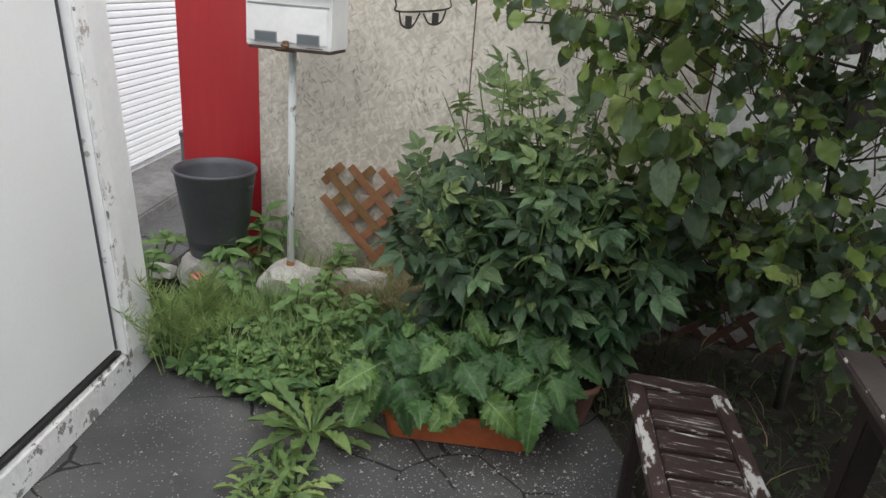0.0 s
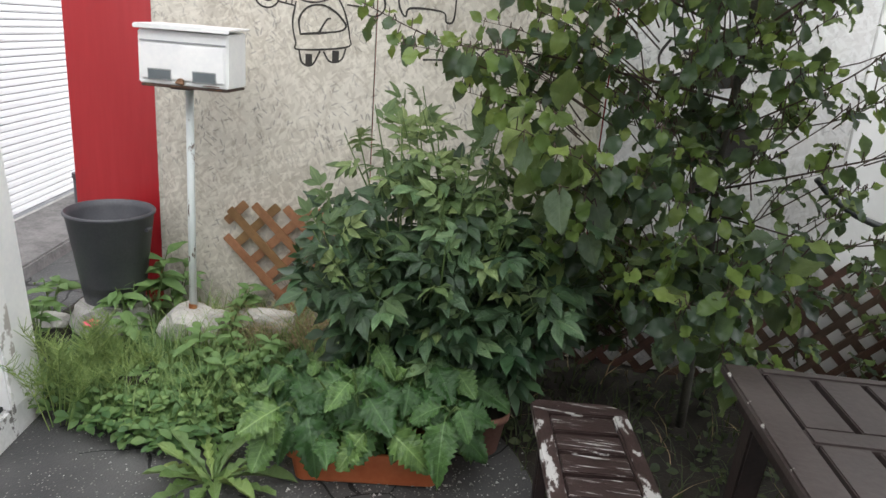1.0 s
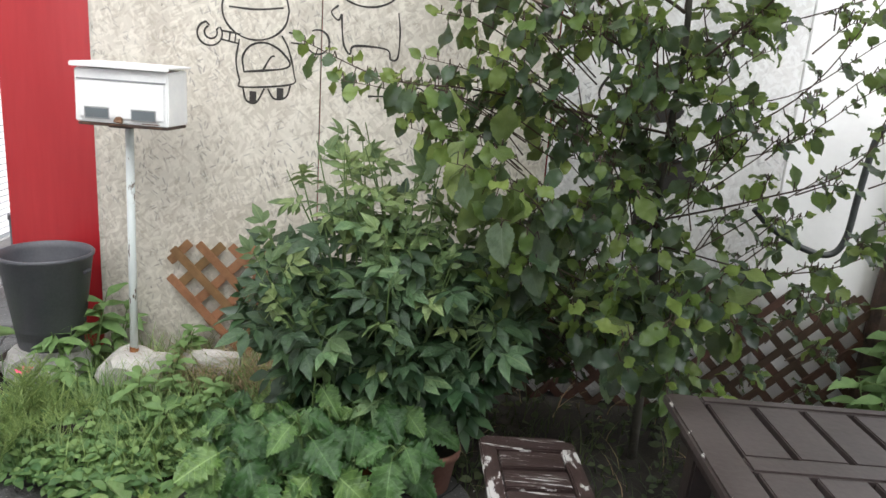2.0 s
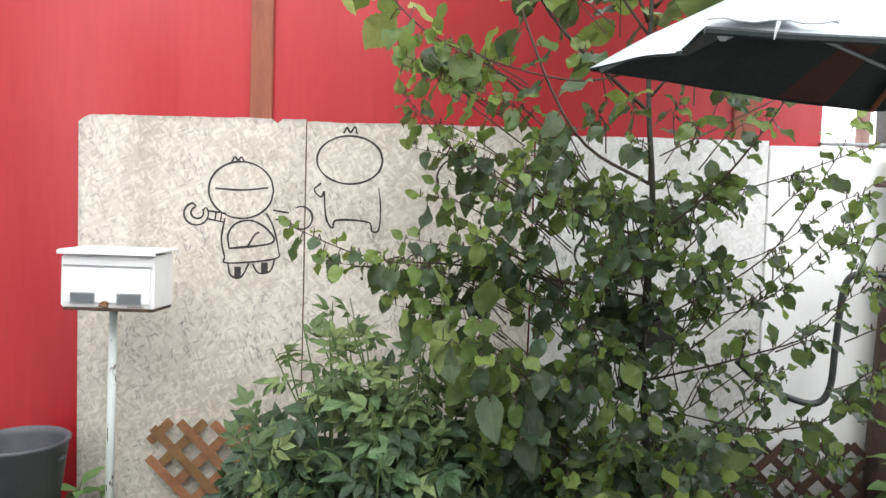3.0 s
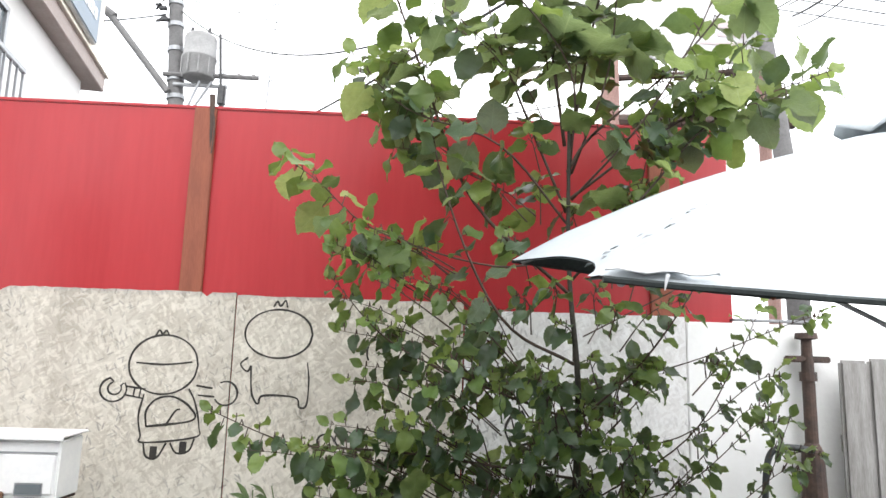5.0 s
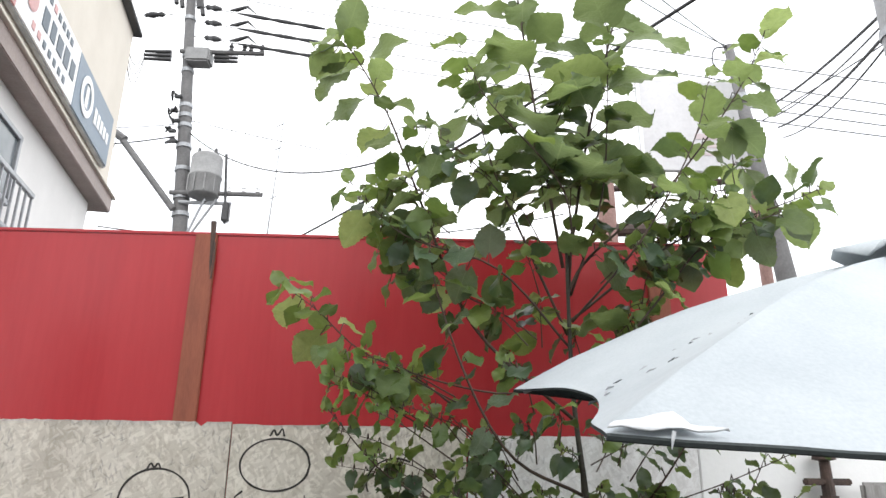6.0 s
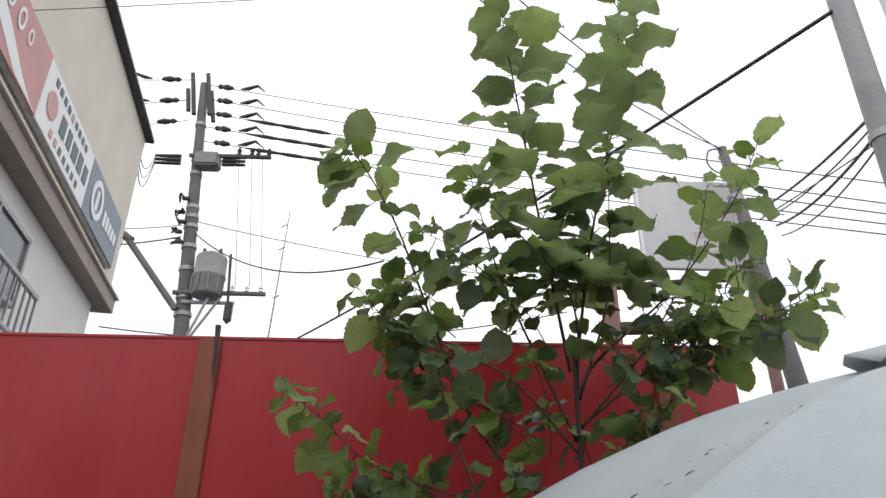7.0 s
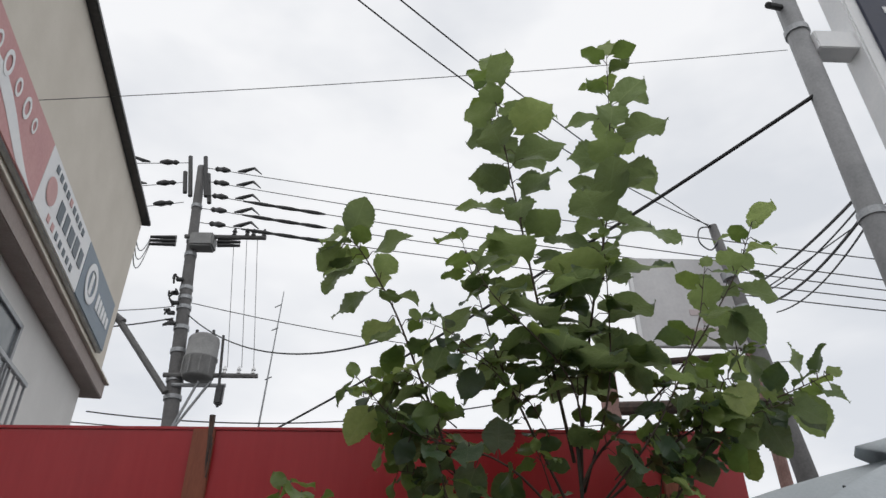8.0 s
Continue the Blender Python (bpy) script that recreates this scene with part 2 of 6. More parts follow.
M_SHUTTER = mat("white_shutter_slat", (0.72, 0.73, 0.74), (0.80, 0.80, 0.80), 0.45, 4, 30, 0.05)
M_CONC = mat("concrete", (0.26, 0.25, 0.24), (0.44, 0.43, 0.41), 0.9, 5, 70, 0.5)
M_OLDSTEP = mat("dark_weathered_step", (0.085, 0.08, 0.078), (0.20, 0.19, 0.185), 0.9, 7, 60, 0.6)
M_STONE = mat("pale_rubble_stone", (0.36, 0.35, 0.33), (0.62, 0.60, 0.57), 0.9, 8, 60, 0.6)
M_POT = mat("dark_grey_plastic", (0.058, 0.060, 0.070), (0.088, 0.090, 0.102), 0.5, 6, 90, 0.08)
M_TERRA = mat("orange_brown_plastic", (0.40, 0.10, 0.035), (0.50, 0.15, 0.06), 0.5, 5, 60, 0.08, wear=(0.33, 0.16, 0.10), wear_at=0.66)
M_TERRADARK = mat("dull_terracotta", (0.18, 0.08, 0.058), (0.27, 0.135, 0.10), 0.8, 8, 80, 0.2)
M_LATTICE = mat("orange_stained_wood", (0.165, 0.080, 0.034), (0.29, 0.152, 0.070), 0.65, 6, 40, 0.25, rand=0.2, stretch=(1, 1, 1))
M_LATTICEDARK = mat("dark_brown_stained_wood", (0.040, 0.020, 0.012), (0.090, 0.044, 0.027), 0.7, 6, 40, 0.25, rand=0.25)
M_BENCH = mat("peeling_maroon_paint", (0.022, 0.013, 0.012), (0.046, 0.027, 0.025), 0.5, 7, 50, 0.25, wear=(0.44, 0.43, 0.42), wear_at=0.58, wear_scale=7, stretch=(0.9, 13.0, 2.2))
M_BENCHEDGE = mat("badly_peeled_maroon_paint", (0.026, 0.016, 0.015), (0.058, 0.034, 0.031), 0.5, 7, 50, 0.3, wear=(0.44, 0.43, 0.42), wear_at=0.535, wear_scale=7, stretch=(2.6, 1.0, 2.2))
M_TABLE = mat("weathered_maroon_paint", (0.033, 0.024, 0.023), (0.066, 0.053, 0.050), 0.46, 6, 60, 0.2, wear=(0.48, 0.46, 0.43), wear_at=0.73, wear_scale=13)
# Legs, stretchers and aprons: darker than the bench and table tops
M_DARKWOOD = mat("dark_wood", (0.012, 0.008, 0.007), (0.032, 0.020, 0.018), 0.6, 9, 60, 0.3)
M_CANVAS = mat("pale_grey_canvas", (0.36, 0.395, 0.42), (0.45, 0.485, 0.505), 0.75, 4, 140, 0.12, trans=0.0)
M_CANVASPALE = mat("pale_canvas_hem", (0.58, 0.60, 0.62), (0.68, 0.69, 0.70), 0.75, 9, 140, 0.12)
M_CANVASIN = mat("dark_canvas", (0.02, 0.027, 0.027), (0.045, 0.055, 0.055), 0.85, 6, 90, 0.2)
M_CANVASSTRIP = mat("brown_canvas_strip", (0.075, 0.026, 0.022), (0.12, 0.045, 0.038), 0.85, 6, 90, 0.2)
M_SIGNPOLE = mat("pale_grey_pole_paint", (0.20, 0.205, 0.21), (0.30, 0.30, 0.305), 0.6, 4, 40, 0.15, wear=(0.12, 0.10, 0.09), wear_at=0.68, wear_scale=9)
M_HOARD = mat("weathered_white_hoarding", (0.56, 0.555, 0.565), (0.66, 0.655, 0.66), 0.7, 2, 20, 0.05)
M_HOARDMARK = mat("washed_out_pink_print", (0.52, 0.44, 0.45), (0.60, 0.52, 0.52), 0.7, 6, 30, 0.0)
M_STEEL = mat("grey_steel", (0.25, 0.26, 0.27), (0.40, 0.41, 0.42), 0.5, 8, 60, 0.1, 0.6)
M_LATCH = mat("dull_rusty_brass", (0.09, 0.045, 0.025), (0.22, 0.12, 0.065), 0.7, 30, 160, 0.3)
M_PIPE = mat("rusty_dark_iron", (0.035, 0.025, 0.022), (0.10, 0.06, 0.045), 0.7, 12, 80, 0.4)
M_HOSE = mat("black_hose", (0.015, 0.018, 0.018), (0.04, 0.045, 0.045), 0.45, 30, 120, 0.1)
M_PLANK = mat("weathered_grey_plank", (0.20, 0.19, 0.18), (0.36, 0.35, 0.34), 0.85, 5, 50, 0.35, stretch=(6, 6, 0.7))
M_POLE = mat("grey_utility_pole", (0.105, 0.103, 0.103), (0.175, 0.172, 0.170), 0.8, 3, 30, 0.2)
M_TANK = mat("grey_painted_tank", (0.20, 0.20, 0.20), (0.30, 0.30, 0.295), 0.6, 4, 30, 0.15)
M_FEATHER = mat("feathery_weed", (0.17, 0.27, 0.08), (0.28, 0.38, 0.13), 0.6, 3, 40, 0.0, trans=0.25, island=True, rand=0.3)
M_WIRE = mat("cable_black", (0.012, 0.012, 0.013), (0.03, 0.03, 0.03), 0.6, 20, 60, 0.0)
M_INSUL = mat("dark_insulator", (0.02, 0.02, 0.022), (0.05, 0.05, 0.05), 0.4, 20, 60, 0.0)
M_STUCCO = mat("beige_stucco", (0.64, 0.59, 0.51), (0.71, 0.66, 0.58), 0.9, 2, 80, 0.2)
M_STUCCOLOW = mat("pale_grey_render", (0.66, 0.65, 0.63), (0.73, 0.72, 0.70), 0.9, 2, 80, 0.2)
M_FASCIA = mat("brown_fascia", (0.25, 0.20, 0.18), (0.33, 0.27, 0.245), 0.6, 5, 40, 0.1)
M_GLASS = mat("window_glass", (0.10, 0.12, 0.13), (0.16, 0.18, 0.19), 0.22, 1, 4, 0.0)
M_SIGNWHITE = mat("sign_white", (0.76, 0.77, 0.78), (0.84, 0.84, 0.84), 0.5, 3, 30, 0.0)
M_SIGNRED = mat("sign_faded_red", (0.50, 0.22, 0.22), (0.58, 0.30, 0.29), 0.5, 3, 30, 0.0)
M_SIGNBLUE = mat("sign_slate_blue", (0.15, 0.20, 0.25), (0.20, 0.25, 0.30), 0.5, 3, 30, 0.0)
M_SIGNNAVY = mat("sign_navy", (0.02, 0.025, 0.05), (0.035, 0.04, 0.07), 0.5, 3, 30, 0.0)
M_SIGNBAR = mat("sign_slate_print", (0.075, 0.10, 0.125), (0.12, 0.15, 0.175), 0.5, 3, 30, 0.0)
M_SIGNORANGE = mat("sign_faded_pink_print", (0.52, 0.27, 0.26), (0.60, 0.35, 0.33), 0.5, 3, 30, 0.0)
M_INK = mat("black_brush_paint", (0.012, 0.011, 0.010), (0.04, 0.035, 0.03), 0.6, 14, 120, 0.1)
M_BARK = mat("grey_green_bark", (0.024, 0.022, 0.017), (0.060, 0.056, 0.043), 0.85, 14, 90, 0.5)
M_TWIG = mat("reddish_twig", (0.035, 0.022, 0.016), (0.08, 0.052, 0.035), 0.7, 14, 90, 0.3)
M_FADEDPOST = mat("faded_rust_paint", (0.24, 0.14, 0.12), (0.36, 0.23, 0.20), 0.8, 5, 40, 0.2)
M_STEM = mat("green_stem", (0.07, 0.12, 0.035), (0.13, 0.19, 0.06), 0.6, 14, 90, 0.2)
M_STRAW = mat("dry_straw", (0.16, 0.12, 0.06), (0.34, 0.27, 0.15), 0.9, 14, 90, 0.2, island=True, rand=0.4)
M_FLOWER = mat("pink_petal", (0.60, 0.03, 0.10), (0.80, 0.10, 0.18), 0.6, 14, 90, 0.1)
M_POPLAR = leaf_mat("broad_tree_leaf", (0.030, 0.062, 0.035), (0.063, 0.115, 0.060), (0.12, 0.17, 0.09), 0.50, 0.42, 7.0, 0.36, 0.82)
M_YOUNG = leaf_mat("young_tree_leaf", (0.125, 0.200, 0.035), (0.190, 0.280, 0.055), (0.20, 0.27, 0.09), 0.50, 0.42, 7.0, 0.35, 0.84)
M_SHISO = leaf_mat("toothed_herb_leaf", (0.022, 0.070, 0.016), (0.054, 0.140, 0.030), (0.13, 0.25, 0.08), 0.18, 0.36, 8.0, 0.30, 0.95)
M_LEAFLET = leaf_mat("bush_leaflet", (0.023, 0.062, 0.026), (0.056, 0.124, 0.047), (0.095, 0.16, 0.065), 0.18, 0.46, 10.0, 0.46)
M_TIPLEAF = leaf_mat("bush_tip_leaflet", (0.065, 0.125, 0.040), (0.120, 0.200, 0.065), (0.20, 0.28, 0.11), 0.28, 0.45, 10.0, 0.3)
M_DANDE = leaf_mat("rosette_leaf", (0.105, 0.190, 0.042), (0.165, 0.275, 0.07), (0.22, 0.31, 0.11), 0.25, 0.5, 12.0, 0.25)
M_GRASS = mat("grass_blades", (0.11, 0.20, 0.06), (0.23, 0.33, 0.12), 0.6, 3, 40, 0.0, trans=0.25, island=True, rand=0.4)
# Darker copy of the grass colour, standing in for shade under the tree
M_GRASSDARK = mat("shade_coloured_grass", (0.018, 0.032, 0.012), (0.048, 0.064, 0.026), 0.7, 3, 40, 0.0, trans=0.2, island=True, rand=0.4)
M_WEED = mat("weed_leaves", (0.070, 0.150, 0.048), (0.165, 0.275, 0.095), 0.6, 3, 40, 0.1, trans=0.25, island=True, rand=0.4)
M_GRAVEL = mat("pale_chippings", (0.20, 0.20, 0.19), (0.50, 0.49, 0.47), 0.85, 8, 60, 0.2, island=True, rand=0.4)


# ---- building helpers ----
def thing(name, at, label="", category="", group="", kind=""):
    ob = new(name)
    ob.location = at
    ob.empty_display_size = 0.05
    return tagged(ob, label, category, group, kind)


def under(ob, parent):
    if parent is not None:
        ob.parent = parent
        inv, p = Matrix(), parent
        chain = []
        while p is not None:
            chain.append(p)
            p = p.parent
        w = Matrix()
        for p in reversed(chain):
            w = w @ p.matrix_parent_inverse @ p.matrix_basis
        ob.matrix_parent_inverse = w.inverted()
    return ob


def data_of(name, verts, faces, material, smooth=False):
    me = bpy.data.meshes.new(name)
    me.from_pydata([tuple(v) for v in verts], [], faces)
    if smooth:
        me.polygons.foreach_set("use_smooth", [True] * len(me.polygons))
    if material is not None:
        me.materials.append(material)
    return me


def part(name, bm, material, parent=None, label="", smooth=False):
    """Link a bmesh, a mesh or a (verts, faces) pair, in world places, as one mesh object."""
    if isinstance(bm, bmesh.types.BMesh):
        me = bpy.data.meshes.new(name)
        bm.to_mesh(me)
        bm.free()
        me.materials.append(material)
        if smooth:
            me.polygons.foreach_set("use_smooth", [True] * len(me.polygons))
    elif isinstance(bm, tuple):
        me = data_of(name, bm[0], bm[1], material, smooth)
    else:
        me = bm
    ob = new(name, me)
    under(ob, parent)
    return tagged(ob, label)


def piece(name, me, m, parent):
    ob = new(name, me)
    ob.matrix_basis = m
    return under(ob, parent)


def box(cx, cy, cz, sx, sy, sz, bevel=0.004, m=None, bm=None):
    """A box with softened edges, centred at c with sizes s, turned by m about the world's origin."""
    t = bmesh.new()
    bmesh.ops.create_cube(t, size=1.0, matrix=Matrix.Translation((cx, cy, cz)) @ Matrix.Diagonal((sx, sy, sz, 1)))
    if bevel:
        bmesh.ops.bevel(t, geom=t.edges[:], offset=min(bevel, 0.45 * min(sx, sy, sz)), segments=2, affect="EDGES")
    if m is not None:
        t.transform(m)
    if bm is None:
        return t
    me = bpy.data.meshes.new("tmp")
    t.to_mesh(me)
    t.free()
    bm.from_mesh(me)
    bpy.data.meshes.remove(me)
    return bm


def tube(points, radii, n=8, caps=True):
    """A round tube along points; radii is one number or one for each point."""
    pts = [Vector(p) for p in points]
    if isinstance(radii, (int, float)):
        radii = [radii] * len(pts)
    verts, faces = [], []
    side = None
    for i, p in enumerate(pts):
        d = (pts[min(i + 1, len(pts) - 1)] - pts[max(i - 1, 0)]).normalized()
        if side is None:
            side = d.orthogonal().normalized()
        else:
            side = (side - d * side.dot(d)).normalized()
        up = d.cross(side)
        for k in range(n):
            a = 2 * math.pi * k / n
            verts.append(p + (side * math.cos(a) + up * math.sin(a)) * radii[i])
    for i in range(len(pts) - 1):
        for k in range(n):
            a, b = i * n + k, i * n + (k + 1) % n
            faces.append((a, b, b + n, a + n))
    if caps:
        faces.append(tuple(range(n - 1, -1, -1)))
        faces.append(tuple(len(verts) - n + k for k in range(n)))
    return verts, faces


def joined(pairs):
    verts, faces = [], []
    for v, f in pairs:
        o = len(verts)
        verts.extend(v)
        faces.extend(tuple(i + o for i in q) for q in f)
    return verts, faces


def smoothline(points, steps=6):
    """A soft curve through the points."""
    p = [Vector(q) for q in points]
    p = [2 * p[0] - p[1]] + p + [2 * p[-1] - p[-2]]
    res = []
    for i in range(1, len(p) - 2):
        for k in range(steps):
            t = k / steps
            a, b, c, d = p[i - 1], p[i], p[i + 1], p[i + 2]
            res.append(0.5 * ((2 * b) + (c - a) * t + (2 * a - 5 * b + 4 * c - d) * t * t + (3 * b - a - 3 * c + d) * t ** 3))
    res.append(p[-2])
    return res


def lathe(profile, n=28, at=(0, 0, 0)):
    """A turned form from (radius, height) pairs."""
    verts, faces = [], []
    for r, z in profile:
        for k in range(n):
            a = 2 * math.pi * k / n
            verts.append((at[0] + r * math.cos(a), at[1] + r * math.sin(a), at[2] + z))
    for i in range(len(profile) - 1):
        for k in range(n):
            a, b = i * n + k, i * n + (k + 1) % n
            faces.append((a, b, b + n, a + n))
    return verts, faces


def rock(name, at, size, material, seed, label, category="stone", rough=0.25):
    bm = bmesh.new()
    bmesh.ops.create_icosphere(bm, subdivisions=3, radius=1.0)
    off = Vector((seed * 7.3, seed * 3.1, seed))
    for v in bm.verts:
        n = v.co.normalized()
        k = 1 + rough * noise.noise(n * 1.6 + off) + 0.4 * rough * noise.noise(n * 5 + off)
        v.co = Vector((max(-0.8, min(0.8, n.x * k)) * size[0], max(-0.8, min(0.8, n.y * k)) * size[1], max(-0.75, min(0.75, n.z * k)) * size[2])) + Vector(at)
    return tagged(part(name, bm, material), label, category)


def turned(p, direction, up, s):
    """A frame at p with y along direction and z as near up as can be, scaled by s."""
    y = Vector(direction).normalized()
    x = y.cross(Vector(up))
    x = x.normalized() if x.length > 1e-4 else y.orthogonal().normalized()
    z = x.cross(y)
    m = Matrix((x, y, z)).transposed().to_4x4()
    return Matrix.Translation(p) @ m @ Matrix.Diagonal((s, s, s, 1))


def blade(widths, fold=0.25, droop=0.35, teeth=0.0, wav=0.0, cols=2, seed=0, pleat=0.0, lobe=0.0):
    """One leaf of unit length: half widths along it, folded on its midrib, drooping to its tip."""
    rnd = random.Random(seed)
    n = len(widths)
    verts, faces = [], []
    row = 2 * cols + 1
    for i, w in enumerate(widths):
        t = i / (n - 1)
        wt = w * (1 + (teeth if i % 2 else -teeth)) if 0 < i < n - 1 else w
        wob = wav * math.sin(t * 9 + seed) + rnd.uniform(-0.4, 0.4) * wav
        for j in range(-cols, cols + 1):
            u = j / cols
            x = wt * u
            z = fold * abs(x) - droop * t * t + (wob * u * abs(u)) + 0.04 * (1 if (i + j) % 2 else -1) * teeth * abs(u)
            y = t + (0.05 * abs(u) if 0 < i < n - 1 else 0) - lobe * u * u * (1 - t) ** 4
            z += pleat * abs(u) * math.sin(2 * math.pi * (8.0 * (t - 0.75 * abs(x))))
            verts.append((x, y, z))
    for i in range(n - 1):
        for j in range(row - 1):
            a = i * row + j
            faces.append((a, a + 1, a + 1 + row, a + row))
    return verts, faces


def moved(pair, m):
    return [m @ Vector(v) for v in pair[0]], pair[1]


W_POPLAR = (0.10, 0.27, 0.36, 0.42, 0.455, 0.475, 0.487, 0.49, 0.487, 0.478, 0.462, 0.44, 0.412, 0.375, 0.33, 0.28, 0.22, 0.155, 0.09, 0.04, 0.0)
W_SHISO = tuple(0.345 * (math.sin(math.pi * min(1.0, (k / 22) ** 0.70)) ** 0.85) if 0 < k < 22 else (0.03 if k == 0 else 0.0) for k in range(23))
W_LANCE = (0.02, 0.11, 0.18, 0.205, 0.19, 0.135, 0.065, 0.0)
W_LEAFLET = (0.02, 0.085, 0.145, 0.178, 0.185, 0.165, 0.125, 0.08, 0.035, 0.0)
W_OVAL = (0.05, 0.22, 0.30, 0.28, 0.17, 0.0)
W_DANDE = (0.02, 0.03, 0.05, 0.10, 0.05, 0.13, 0.07, 0.15, 0.09, 0.16, 0.13, 0.08, 0.0)


def unit_leaves(name, widths, material, count, fold, droop, teeth, wav, cols=2, pleat=0.0, lobe=0.0):
    made = []
    for k in range(count):
        v, f = blade(widths, fold * (0.6 + 0.25 * k), droop * (0.4 + 0.35 * k), teeth, wav, cols, k + 1, pleat, lobe)
        made.append(data_of(name, v, f, material, True))
    return made


L_POPLAR = unit_leaves("tree_leaf", W_POPLAR, M_POPLAR, 6, 0.13, 0.12, 0.042, 0.08, 2, 0.0, 0.20)
L_YOUNG = unit_leaves("young_tree_leaf", W_POPLAR, M_YOUNG, 4, 0.12, 0.12, 0.042, 0.08, 2, 0.0, 0.18)
L_SHISO = unit_leaves("herb_leaf", W_SHISO, M_SHISO, 5, 0.30, 0.50, 0.15, 0.09, 3, 0.085)
L_DANDE = unit_leaves("rosette_leaf", W_DANDE, M_DANDE, 5, 0.3, 0.22, 0.0, 0.02, 1)


def compound_leaf(seed, material=M_LEAFLET):
    """A leaf of five to seven pointed leaflets on one stalk, of unit length."""
    rnd = random.Random(seed)
    pairs = [tube([(0, 0, 0), (0, 0.25, 0.02), (0, 0.55, 0.0)], [0.012, 0.010, 0.006], 5, False)]
    spots = [((0, 0.52), 0, 0.60), ((0, 0.48), 46, 0.52), ((0, 0.48), -46, 0.52), ((0, 0.30), 72, 0.46), ((0, 0.30), -72, 0.46)]
    if seed % 2:
        spots += [((0, 0.12), 80, 0.36), ((0, 0.12), -80, 0.36)]
    for (x, y), ang, s in spots:
        v, f = blade(W_LEAFLET, 0.22, 0.22 + 0.2 * rnd.random(), 0.03, 0.015, 1, seed)
        m = Matrix.Translation((x, y, 0.0)) @ Euler((radians(rnd.uniform(-18, 10)), radians(rnd.uniform(-15, 15)), radians(-ang + rnd.uniform(-9, 9)))).to_matrix().to_4x4() @ Matrix.Diagonal((s * 1.2, s, s, 1))
        pairs.append(moved((v, f), m))
    return data_of("compound_leaf", *joined(pairs), material, True)


L_COMPOUND = [compound_leaf(k) for k in range(6)]
L_TIP = [compound_leaf(k, M_TIPLEAF) for k in range(4)]


# ---- large structure ----
def ground_sheet():
    bm = bmesh.new()
    bmesh.ops.create_grid(bm, x_segments=60, y_segments=60, size=6.0)
    for v in bm.verts:
        v.co.z = 0.006 * noise.noise(v.co * 1.3) - 0.004
    ring = [e for e in bm.edges if e.is_boundary]
    ext = bmesh.ops.extrude_edge_only(bm, edges=ring)
    for v in [g for g in ext["geom"] if isinstance(g, bmesh.types.BMVert)]:
        k = 1500 / max(abs(v.co.x), abs(v.co.y))
        v.co = Vector((v.co.x * k, v.co.y * k, -0.004))
    return tagged(part("ground", bm, M_ASPHALT), "dark cracked old asphalt yard with pale chippings", "ground", kind="structure")


ground_sheet()


def bed_edge(x):
    """Where the asphalt ends and the soil bed begins, along the yard."""
    return -1.02 - 0.10 * math.exp(-((x - 0.55) / 0.3) ** 2) + 0.28 * (1 / (1 + math.exp(-(x - 1.0) * 9))) - 0.95 / (1 + math.exp(-(x - 1.86) * 16)) + 0.05 * noise.noise(Vector((x * 5, 3, 0)))


def soil_bed():
    verts, faces = [], []
    nx, ny = 70, 26
    for i in range(nx + 1):
        x = -0.46 + 4.76 * i / nx
        y0 = bed_edge(x)
        for j in range(ny + 1):
            t = j / ny
            y = y0 + (1.2 - y0) * t
            lift = min(1.0, t * 7)
            z = -0.02 + lift * (0.05 + 0.03 * noise.noise(Vector((x * 4, y * 4, 1))) + 0.015 * noise.noise(Vector((x * 15, y * 15, 5))))
            verts.append((x, y, z))
    for i in range(nx):
        for j in range(ny):
            a = i * (ny + 1) + j
            faces.append((a, a + ny + 1, a + ny + 2, a + 1))
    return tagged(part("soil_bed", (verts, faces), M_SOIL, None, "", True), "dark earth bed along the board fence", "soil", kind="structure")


soil_bed()

# the pale panel wall at the side of the yard
SHED = Matrix.Translation((0.136, -1.77, 0)) @ Matrix.Rotation(math.atan2(0.986, -0.168), 4, "Z") @ Matrix.Rotation(radians(-3.5), 4, "X")
shed = thing("wall_side", SHED.translation, "pale grey panel wall with white trim on a flaking plinth", "wall", kind="structure")
part("panel", box(-1.2, 0.045, 1.37, 3.58, 0.09, 2.46, 0.004, SHED), M_PANEL, shed)
part("plinth", box(-1.07, 0.04, 0.05, 3.85, 0.13, 0.13, 0.012, SHED), M_PLINTH, shed, "flaking white painted concrete plinth")
part("gasket", box(-1.2, 0.03, 0.127, 3.6, 0.09, 0.016, 0.002, SHED), M_BLACK, shed, "black rubber bottom seal")
part("gasket", box(0.598, 0.034, 1.37, 0.011, 0.07, 2.46, 0.002, SHED), M_POT, shed, "black rubber side seal")
part("trim", box(0.648, 0.025, 1.36, 0.08, 0.13, 2.5, 0.008, SHED), M_TRIMWHITE, shed, "flaking white trim")
part("jamb", box(0.775, 0.05, 1.34, 0.175, 0.12, 2.48, 0.006, SHED), M_WHITEPAINT, shed, "smooth white jamb")
part("back_panel", box(-1.1, 0.17, 1.37, 3.9, 0.14, 2.6, 0.005, SHED), M_PANEL, shed)

